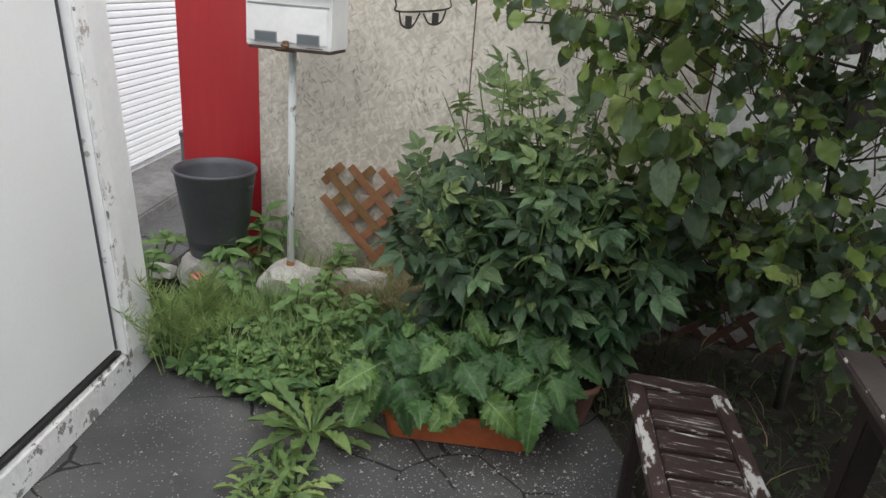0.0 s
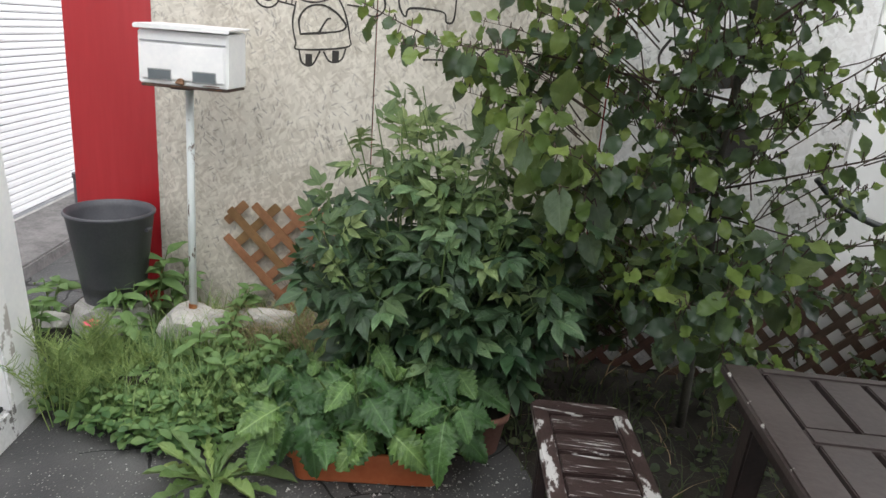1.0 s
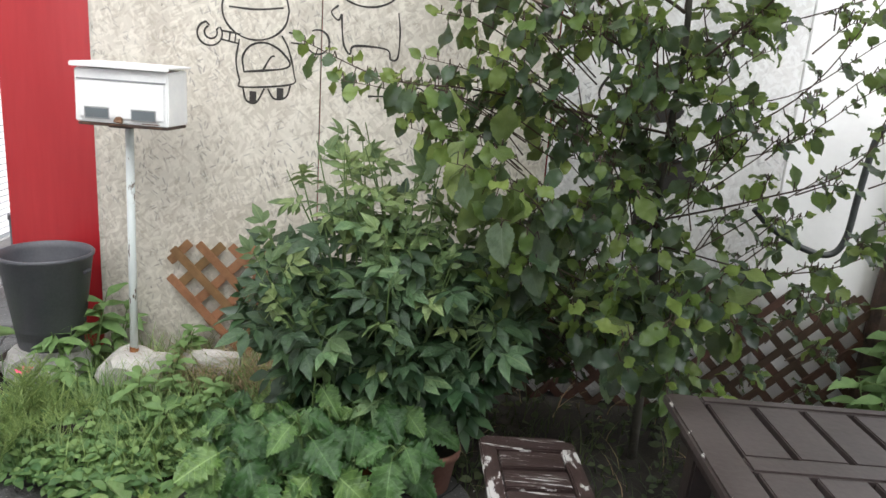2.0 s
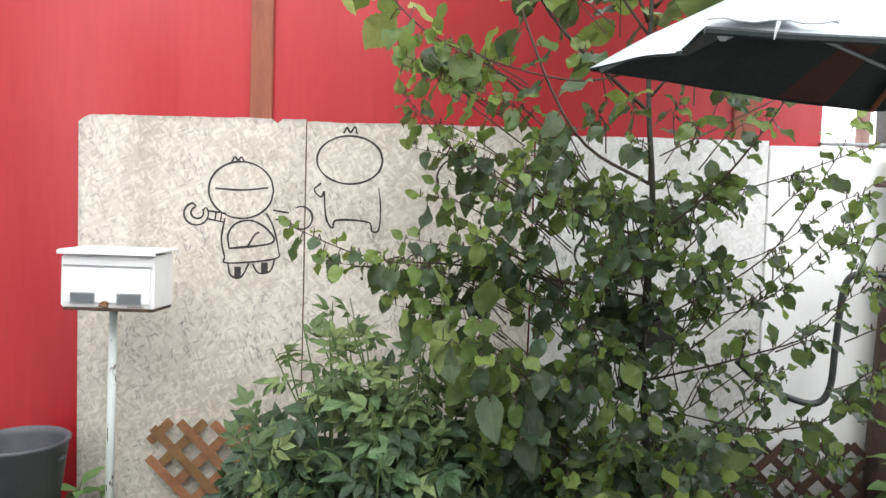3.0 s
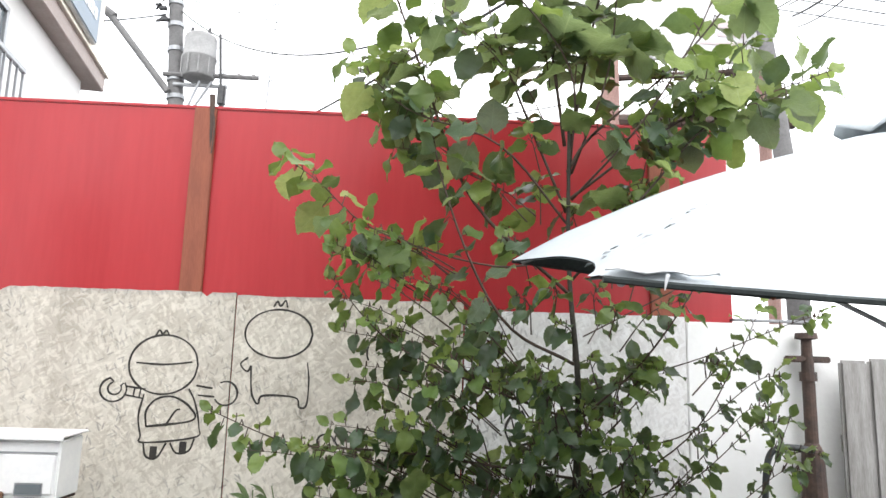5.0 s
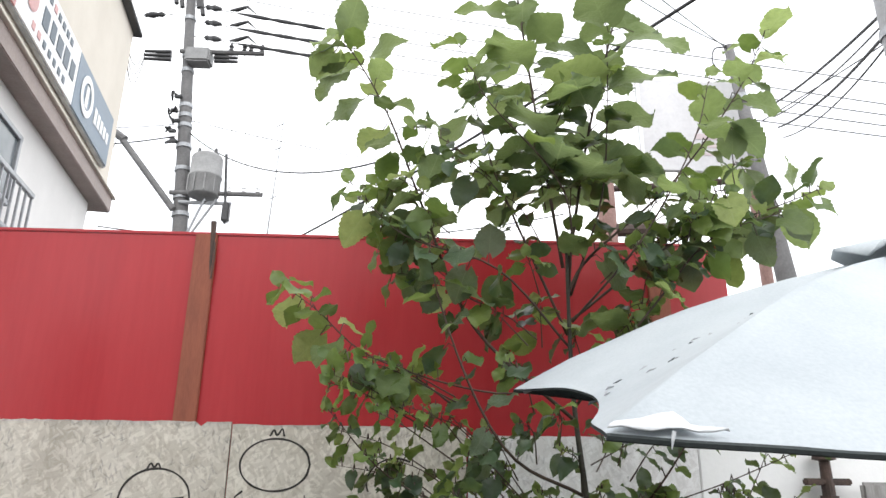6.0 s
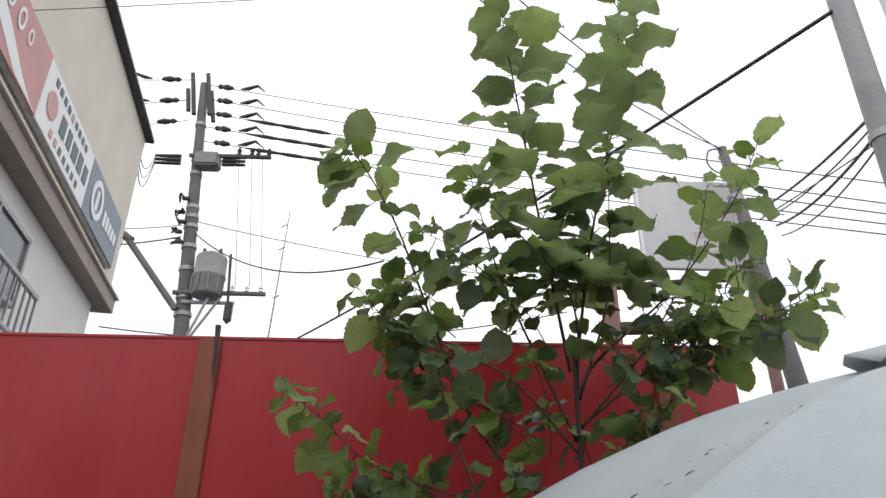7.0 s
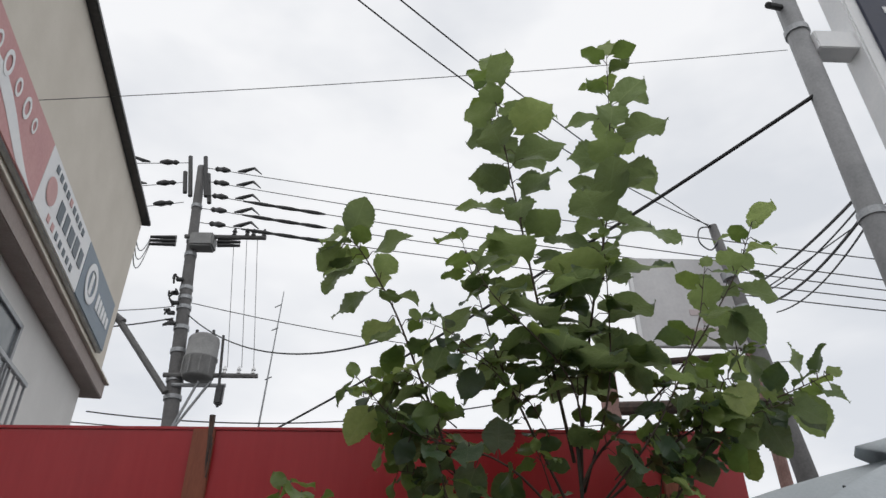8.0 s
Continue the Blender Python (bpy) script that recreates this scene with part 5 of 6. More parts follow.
far_right = [(9.31, 6.0, 7.83), (9.18, 6.0, 7.46), (9.11, 6.0, 7.28), (9.05, 6.0, 7.10), (8.99, 6.0, 6.92)]
for k, q in enumerate(far_right):
    p = ON(13.1 - 0.42 * k, 0.15, -0.1)
    q2 = p + (Vector(q) - p) * 1.6
    wire(p, q2, 0.25, 0.010)
    strain(p + (q2 - p).normalized() * 0.3, q2 - p, 1)
    if k > 1:
        d = (q2 - p).normalized()
        sleeve = tagged(part("cable_sleeve", tube([p + d * (1.3 + 0.24 * i) - Vector((0, 0, (1.3 + 0.24 * i) / (q2 - p).length * (1 - (1.3 + 0.24 * i) / (q2 - p).length))) for i in range(11)], [0.02] + [0.045 if i % 3 else 0.03 for i in range(9)] + [0.02], 8), M_WIRE), "thick black insulating sleeve on an overhead line", "sleeve", "cable sleeves")
for k, q in enumerate(((-5.66, 11.0, 13.34), (-5.22, 11.0, 12.62), (-5.03, 11.0, 11.98))):
    p = ON(13.25 - 0.62 * k, -0.3, -0.1)
    q2 = p + (Vector(q) - p) * 4
    wire(p, q2, 0.1, 0.010)
    strain(p + (q2 - p).normalized() * 0.25, q2 - p, 1)
for k in range(3):
    wire(ON(10.95 - 0.1 * k, -0.95, -0.1), (-2.45, 5.75, 7.70 - 0.05 * k), 0.35 + 0.12 * k, 0.010, "slack black cable from the roof corner")
for dx in (1.0, 1.3, 1.55):
    wire(ON(11.0, dx, -0.12), ON(7.7, dx + 0.1, -0.12), 0.0, 0.007, "thin drop wire on the utility pole")
wire(ON(9.0, 0.1), (1.24, 6.0, 6.06), 0.5, 0.014)
wire(ON(9.3, 0.1), (12.0, 14.0, 9.4), 0.6, 0.010)
wire(ON(8.9, -0.2), (-7.5, 10.0, 8.2), 0.2, 0.016)
wire(ON(9.2, -0.2), (-7.5, 10.0, 8.8), 0.2, 0.010)
wire((-4.9, 11.0, 6.75), (5.0, 11.0, 7.3), 0.45, 0.014)
wire((-6.0, 11.5, 6.75), (6.0, 12.0, 6.9), 0.30, 0.012)
wire(ON(8.75, -1.35, -0.2), (-5.4, 11.0, 6.0), 0.0, 0.008, "thin guy wire from the stay arm")
wire((-1.23, 11.0, 6.3), (5.43, 1.44, 6.51), 0.15, 0.022, "thick black overhead cable crossing the yard")
wire((1.15, 1.2, 7.35), (6.54, 6.0, 8.2), 0.32, 0.008)
wire((1.55, 1.2, 7.37), (6.54, 6.0, 8.15), 0.14, 0.008)
wire((1.15, 1.2, 7.35), (-3.7, -3.0, 8.0), 0.05, 0.008)
wire((1.55, 1.2, 7.37), (-3.1, -3.0, 8.0), 0.05, 0.008)
wire((-1.92, 1.5, 6.2), (5.40, 1.5, 7.2), 0.06, 0.004, "thin reddish wire crossing high above")
wire((-1.92, 1.5, 6.2), (-3.5, 1.5, 6.05), 0.0, 0.004, "thin reddish wire crossing high above")
for k in range(4):
    wire((7.05 + 0.05 * k, 6.0, 7.15 - 0.17 * k), (5.47, 1.44, 5.35 - 0.09 * k), 0.06 + 0.03 * k, 0.010 if k % 2 else 0.016, "slack black service cable between poles")
wire((6.9, 6.0, 6.9), (11.0, 4.0, 9.5), 0.1, 0.010)

mast = thing("antenna_mast", (-1.3, 11.6, 0), "thin antenna mast on a far roof", "antenna")
part("rod", tube([(-1.52, 11.6, 0.0), (-1.52, 11.6, 6.4), (-1.35, 11.6, 9.95)], [0.03, 0.025, 0.012], 6), M_STEEL, mast)
for z in (7.7, 8.9, 9.5):
    part("stub", tube([(-1.52 + 0.02, 11.55, z), (-1.35, 11.5, z + 0.05)], 0.014, 6), M_STEEL, mast)

pole_b = thing("street_pole", (6.95, 6.0, 0), "slim grey steel pole with service cables", "utility pole")
part("shaft", tube([(7.05, 6.0, 0.0), (6.95, 6.0, 4.2), (6.55, 6.0, 8.2)], [0.16, 0.14, 0.07], 14), M_POLE, pole_b, "", True)
part("head_ring", tube(smoothline([(6.5, 5.95, 8.15), (6.3, 5.95, 8.1), (6.25, 5.95, 7.85), (6.4, 5.95, 7.7), (6.55, 5.95, 7.85)], 5), 0.012, 6), M_WIRE, pole_b, "loop of cable")
for z in (7.2, 6.6):
    part("band", tube([(6.68 - 0.1 * (z - 6.6), 6.0, z), (6.66 - 0.1 * (z - 6.6), 6.0, z + 0.12)], 0.12, 12), M_STEEL, pole_b)

sign_pole = thing("sign_pole", (5.5, 1.44, 0), "grey steel sign pole with bracketed sign box", "sign pole")
part("shaft", tube([(5.52, 1.44, 0.0), (5.52, 1.44, 9.5)], [0.11, 0.10], 18), M_SIGNPOLE, sign_pole, "", True)
for z in (5.1, 7.35):
    part("band", tube([(5.52, 1.44, z), (5.52, 1.44, z + 0.07)], 0.12, 16), M_STEEL, sign_pole)
for z in (7.15, 4.6):
    part("bracket", box(5.80, 1.40, z, 0.44, 0.20, 0.24, 0.01), M_SIGNWHITE, sign_pole, "pale steel bracket")
sign_box = part("sign_box", box(6.65, 1.40, 7.0, 1.35, 0.30, 5.6, 0.02), M_SIGNWHITE, sign_pole, "tall white framed sign box")
part("sign_face", box(6.68, 1.235, 7.0, 1.14, 0.03, 5.3, 0.005), M_SIGNNAVY, sign_box, "navy sign face with pale marks")
for k in range(7):
    part("sign_mark", box(6.45 + 0.35 * (k % 2), 1.216, 7.5 + 0.16 * k, 0.26, 0.012, 0.09, 0.003, None), M_SIGNWHITE, sign_box)
part("foot_peg", tube([(5.42, 1.40, 7.72), (5.22, 1.30, 7.62)], 0.035, 8), M_BLACK, sign_pole)

hoarding = thing("hoarding", (5.4, 6.2, 0), "large pale hoarding board on rusty steel posts", "hoarding")
part("board", box(6.0, 6.3, 6.95, 1.75, 0.08, 1.55, 0.01), M_HOARD, hoarding)
part("frame_bar", box(5.15, 6.25, 6.95, 0.05, 0.02, 1.5, 0.003), M_SIGNWHITE, hoarding)
for mx, mz, w, h in ((6.25, 6.75, 0.55, 0.10), (6.35, 6.60, 0.40, 0.07), (6.18, 6.46, 0.62, 0.05)):
    part("faded_mark", box(mx, 6.256, mz, w, 0.012, h, 0.003), M_HOARDMARK, hoarding, "faint washed-out pink mark")
part("post", tube([(4.62, 6.4, 0.0), (4.58, 6.4, 6.2)], 0.13, 12), M_FADEDPOST, hoarding, "rusty steel post")
part("post", tube([(6.98, 6.55, 0.0), (6.93, 6.55, 6.3)], 0.09, 12), M_FADEDPOST, hoarding, "rusty steel post")
part("beam", tube([(4.6, 6.4, 5.25), (7.3, 6.4, 5.35)], 0.10, 10), M_PIPE, hoarding, "rusty steel beam")
part("beam", tube([(4.6, 6.4, 5.9), (6.6, 6.4, 6.1)], 0.05, 10), M_PIPE, hoarding)


# ---- low house beyond the yard ----
far_house = thing("far_house", (9.9, 10.2, 0), "low pale house with an open carport, seen over the boards", "house")
part("wall", box(10.6, 10.6, 1.05, 2.6, 2.4, 2.15, 0.02), M_STUCCOLOW, far_house, "pale grey rendered wall")
part("roof", (lambda z0, z1: ([(9.0, 9.0, z0), (12.2, 9.0, z0), (12.2, 12.1, z0), (9.0, 12.1, z0), (9.0, 10.5, z1), (12.2, 10.5, z1), (9.0, 9.0, z0 - 0.09), (12.2, 9.0, z0 - 0.09), (12.2, 12.1, z0 - 0.09), (9.0, 12.1, z0 - 0.09)],
     [(0, 1, 5, 4), (2, 3, 4, 5), (0, 4, 3), (1, 2, 5), (6, 7, 1, 0), (7, 8, 2, 1), (8, 9, 3, 2), (9, 6, 0, 3), (9, 8, 7, 6)]))(2.15, 2.75), M_TANK, far_house, "dull grey sheet roof")
for wx in (9.75, 10.55):
    w = part("window", box(wx, 9.39, 1.62, 0.55, 0.04, 0.62, 0.004), M_GLASS, far_house, "dark window glass")
    for dx, dz, sx, sz in ((0, 0.33, 0.64, 0.05), (0, -0.33, 0.64, 0.05), (-0.30, 0, 0.05, 0.62), (0.30, 0, 0.05, 0.62), (0, 0, 0.035, 0.6)):
        part("window_frame", box(wx + dx, 9.365, 1.62 + dz, sx, 0.05, sz, 0.004), M_SIGNWHITE, w)
part("carport_roof", box(8.35, 9.3, 2.36, 1.5, 1.6, 0.20, 0.02), M_SIGNWHITE, far_house, "white flat carport roof")
for px in (7.72, 8.98):
    part("carport_post", box(px, 8.6, 1.13, 0.07, 0.07, 2.28, 0.006), M_STEEL, far_house)
part("carport_brace", tube([(8.98, 8.6, 1.75), (9.5, 8.6, 2.3)], 0.04, 8), M_SIGNWHITE, far_house)


# ---- the young tree ----
def tree():
    rnd = random.Random(11)
    t = thing("tree", (2.37, -0.55, 0.03), "young broad-leaved tree with tall leading shoots", "tree")
    trunk = [(2.42, -0.50, 0.0), (2.40, -0.52, 0.7), (2.36, -0.55, 1.1), (2.37, -0.57, 1.6), (2.33, -0.6, 2.05), (2.32, -0.65, 2.62)]
    part("trunk", tube(smoothline(trunk, 5), [0.019 - 0.013 * k / 25 for k in range(26)], 10), M_BARK, t, "slim grey green trunk", True)
    twigs, spots = [], []

    def shoot(pts, n, size, r0, start=0.15, droop=0.25, thick=True, fresh=0.26, leader=False):
        """A limb along pts with leaves set spirally on stalks."""
        line = smoothline(pts, 6)
        rr = [r0 * (1 - 0.75 * k / (len(line) - 1)) for k in range(len(line))]
        if thick:
            part("limb", tube(line, [0.72 * r for r in rr], 7), M_TWIG, t, "", True)
        else:
            twigs.append(tube(line, rr, 5))
        a = rnd.uniform(0, 6.28)
        for k in range(n):
            f = start + (1 - start) * (k + 0.5) / n
            i = min(int(f * (len(line) - 1)), len(line) - 2)
            u = f * (len(line) - 1) - i
            p = line[i].lerp(line[i + 1], u)
            ax = (line[i + 1] - line[i]).normalized()
            s1 = ax.orthogonal().normalized()
            s2 = ax.cross(s1)
            a += 2.4 + rnd.uniform(-0.4, 0.4)
            out = (s1 * math.cos(a) + s2 * math.sin(a) + ax * 0.35).normalized()
            s = size * rnd.uniform(0.62, 1.15) * (1.0 if f < 0.94 else 0.8)
            if p.z < 2.0:
                s *= 0.88
            elif p.z > 2.55 and not leader:
                s *= 1.1
            if leader:
                s *= 0.86 - 0.30 * max(0.0, f - 0.78) / 0.22
            q = p + out * s * 0.42 + Vector((0, 0, -0.06 * s))
            twigs.append(tube([p, p.lerp(q, 0.5) + Vector((0, 0, 0.02)), q], [0.0026, 0.002, 0.0018], 4, False))
            flat = q.z > 2.7 or (q.x > 2.5 and q.z < 2.0)
            if flat:
                d = (out + Vector((0, 0, -0.5 * droop - rnd.uniform(0, 0.45)))).normalized()
                up = Vector((rnd.uniform(-0.5, 0.5), rnd.uniform(-0.55, 0.35), 0.9))
            else:
                d = (out + Vector((0, 0, -droop - rnd.uniform(0, 0.7)))).normalized()
                up = Vector((rnd.uniform(-0.8, 0.8), (-0.3 if q.z < 1.9 else 0.0) + rnd.uniform(-0.75, 0.75), 0.8))
            young = (f > 0.8 and rnd.random() < 0.6) or rnd.random() < (fresh if q.z < 2.3 else max(fresh, 0.28))
            spots.append((q, d, up, s, young))
        # a few small leaves at the tip
        spots.append((line[-1], ax + Vector((0.3, 0, 0.3)), Vector((0, -1, 0.4)), size * 0.5, True))

    shoot([(2.31, -0.62, 2.50), (2.23, -0.65, 3.07), (2.15, -0.65, 3.79), (2.08, -0.65, 4.46)], 46, 0.240, 0.010, 0.16, 0.0, True, 0.15, True)
    shoot([(2.33, -0.62, 2.50), (2.43, -0.65, 3.05), (2.60, -0.65, 3.74), (2.70, -0.65, 4.60)], 46, 0.240, 0.010, 0.16, 0.0, True, 0.15, True)
    shoot([(2.33, -0.60, 1.95), (1.97, -0.68, 2.26), (1.79, -0.65, 2.70), (1.65, -0.65, 3.08), (1.50, -0.65, 3.36), (1.42, -0.65, 3.44)], 32, 0.138, 0.010, 0.2)
    shoot([(2.32, -0.60, 2.25), (2.10, -0.65, 2.75), (2.03, -0.65, 2.96), (1.92, -0.65, 3.44)], 24, 0.125, 0.008, 0.2)
    shoot([(2.33, -0.60, 2.1), (2.04, -0.75, 2.02), (1.63, -0.75, 2.13), (1.43, -0.75, 2.29), (1.30, -0.75, 2.38)], 20, 0.115, 0.006, 0.35, 0.3, True, 0.92)
    shoot([(2.32, -0.62, 2.4), (2.41, -0.65, 2.54), (2.75, -0.65, 2.85), (3.05, -0.65, 3.25), (3.2, -0.65, 3.53)], 30, 0.130, 0.009, 0.2)
    shoot([(2.33, -0.62, 2.3), (2.73, -0.65, 2.60), (3.10, -0.65, 2.74), (3.34, -0.65, 2.84)], 25, 0.120, 0.008, 0.2, 0.3)
    shoot([(2.34, -0.60, 2.0), (2.62, -0.7, 2.35), (2.85, -0.7, 2.6), (3.15, -0.7, 2.72)], 18, 0.115, 0.008, 0.2, 0.3)
    shoot([(2.35, -0.58, 1.7), (2.05, -0.8, 1.85), (1.85, -0.8, 2.3), (1.78, -0.75, 2.75)], 20, 0.115, 0.009, 0.25)
    shoot([(2.37, -0.56, 1.3), (1.75, -0.75, 1.40), (1.40, -0.75, 1.42), (1.12, -0.75, 1.52)], 24, 0.088, 0.007, 0.25, 0.35)
    shoot([(2.36, -0.56, 1.5), (2.0, -0.8, 1.62), (1.70, -0.85, 1.75), (1.5, -0.85, 1.95)], 22, 0.09, 0.007, 0.25, 0.35)
    shoot([(2.37, -0.57, 1.5), (2.55, -0.7, 1.7), (2.70, -0.75, 1.92), (2.8, -0.75, 2.1)], 15, 0.095, 0.007, 0.25, 0.35)
    shoot([(2.40, -0.54, 1.0), (2.65, -0.7, 1.12), (2.90, -0.75, 1.25), (3.05, -0.75, 1.55)], 13, 0.088, 0.006, 0.25, 0.35)
    shoot([(2.38, -0.55, 1.2), (2.75, -0.6, 1.45), (2.95, -0.6, 1.75), (3.05, -0.6, 1.95)], 12, 0.085, 0.005, 0.25, 0.35)
    shoot([(2.40, -0.54, 0.9), (2.8, -0.6, 0.85), (3.1, -0.6, 0.95), (3.25, -0.6, 1.2)], 10, 0.085, 0.005, 0.25, 0.35)
    shoot([(2.34, -0.58, 2.4), (2.30, -0.75, 2.75), (2.02, -0.85, 3.05), (1.95, -0.85, 3.2)], 10, 0.105, 0.007, 0.2)
    shoot([(2.34, -0.6, 2.3), (2.55, -0.8, 2.55), (2.75, -0.85, 2.9), (2.85, -0.85, 3.2)], 10, 0.105, 0.007, 0.2)
    shoot([(2.34, -0.6, 2.4), (2.45, -0.7, 2.75), (2.48, -0.75, 3.1), (2.5, -0.75, 3.4)], 11, 0.105, 0.007, 0.2)
    shoot([(2.33, -0.6, 2.2), (2.05, -0.75, 2.45), (1.72, -0.8, 2.55), (1.52, -0.8, 2.75)], 16, 0.110, 0.007, 0.25)
    # thin arching shoots in front of the white board
    for k in range(6):
        z0 = 0.80 + 0.2 * k
        tip = Vector((rnd.uniform(2.85, 3.28), rnd.uniform(-0.72, -0.48), z0 + rnd.uniform(0.25, 0.55)))
        mid = Vector((2.40, -0.56, z0)).lerp(tip, 0.55) + Vector((0, 0, rnd.uniform(-0.13, 0.02)))
        shoot([(2.39, -0.56, z0), mid, tip, tip + Vector((0.10, 0.0, 0.02))], 12, rnd.uniform(0.062, 0.085), 0.003, 0.35, 0.4, False, 0.35)
    # shorter twigs inside the crown, level by level
    for c, r, n, size in (((2.12, -0.66, 1.46), (0.58, 0.30, 0.50), 68, 0.086), ((2.50, -0.50, 1.50), (0.50, 0.24, 0.50), 26, 0.078), ((2.98, -0.66, 2.75), (0.45, 0.18, 0.30), 7, 0.105), ((1.75, -0.70, 2.72), (0.30, 0.15, 0.35), 8, 0.105), ((2.38, -0.66, 3.0), (0.62, 0.2, 0.35), 3, 0.11), ((2.40, -0.62, 2.45), (0.65, 0.2, 0.2), 5, 0.09), ((1.62, -0.80, 2.02), (0.30, 0.14, 0.16), 10, 0.078), ((1.45, -0.80, 1.36), (0.25, 0.15, 0.20), 9, 0.085), ((2.32, -1.02, 0.74), (0.36, 0.24, 0.28), 30, 0.100), ((2.05, -0.82, 0.95), (0.38, 0.20, 0.32), 28, 0.100),
                          ((2.92, -0.58, 1.22), (0.46, 0.24, 0.62), 13, 0.056), ((2.30, -0.62, 2.12), (0.70, 0.26, 0.36), 17, 0.088), ((1.70, -0.88, 1.14), (0.20, 0.12, 0.16), 7, 0.135), ((2.35, -0.62, 2.66), (0.85, 0.22, 0.26), 5, 0.098),
                          ((2.75, -0.75, 0.85), (0.40, 0.26, 0.36), 15, 0.086), ((2.10, -0.30, 0.48), (0.55, 0.12, 0.30), 46, 0.095), ((2.40, -0.32, 0.85), (0.60, 0.16, 0.55), 32, 0.095), ((3.0, -0.36, 0.55), (0.42, 0.16, 0.34), 9, 0.07), ((1.75, -0.80, 1.62), (0.35, 0.18, 0.30), 14, 0.085)):
        for k in range(n):
            v = Vector((rnd.gauss(0, 1), rnd.gauss(0, 1), rnd.gauss(0, 1))).normalized() * (0.45 + 0.55 * rnd.random())
            tip = Vector((c[0] + v.x * r[0], c[1] + v.y * r[1], c[2] + v.z * r[2]))
            root = tip.lerp(Vector((2.36, -0.57, max(0.4, tip.z - 0.25))), 0.42 if c[0] < 2.6 else 0.14) + Vector((rnd.uniform(-0.06, 0.06), 0, rnd.uniform(-0.08, 0.02)))
            mid = root.lerp(tip, 0.55) + Vector((rnd.uniform(-0.03, 0.03), 0, 0.03))
            shoot([root, mid, tip], 6, size, 0.003, 0.3, 0.35, False, 0.9 if c[0] == 1.62 else 0.6 if c[0] == 1.70 else 0.55 if c[0] > 2.6 and c[2] > 0.9 else (0.06 if c[2] < 1.0 else 0.20))
    part("brushwood", joined(twigs), M_TWIG, t, "thin reddish twigs and leaf stalks")["kind"] = "stuff"
    spots.sort(key=lambda s: -s[3])
    rest = []
    k = 0
    near = [s for s in spots if s[0].z > 2.0][:200] + [s for s in spots if s[0].z <= 2.0 and s[0].y < -0.62][:100]
    chosen = set(id(s) for s in near)
    for s in spots:
        m = turned(*s[:4]) @ Matrix.Diagonal((0.74 if s[0].z < 2.0 else 0.96, 1, 1, 1))
        me = L_YOUNG[k % 4] if s[4] else L_POPLAR[k % 6]
        k += 1
        if id(s) in chosen:
            piece("leaf", me, m, t)
        else:
            rest.append((me, m, s[4]))
    return t, rest


def bake(name, items, material, parent, label):
    """Many leaves joined into one mesh."""
    verts, faces = [], []
    for me, m in items:
        o = len(verts)
        verts.extend(m @ v.co for v in me.vertices)
        faces.extend(tuple(i + o for i in p.vertices) for p in me.polygons)
    ob = part(name, (verts, faces), material, parent, label, True)
    ob["kind"] = "stuff"
    return ob


TREE, TREE_REST = tree()
M_POPLARJOIN = mat("tree_leaves_joined", (0.024, 0.050, 0.030), (0.062, 0.106, 0.058), 0.38, 5, 60, 0.1, trans=0.42, island=True, rand=0.45)
M_YOUNGJOIN = mat("young_leaves_joined", (0.105, 0.165, 0.042), (0.180, 0.260, 0.072), 0.42, 5, 60, 0.1, trans=0.45, island=True, rand=0.35)
bake("foliage", [r[:2] for r in TREE_REST if not r[2]], M_POPLARJOIN, TREE, "dense dark green leaves")
bake("young_foliage", [r[:2] for r in TREE_REST if r[2]], M_YOUNGJOIN, TREE, "scattered yellow green young leaves")


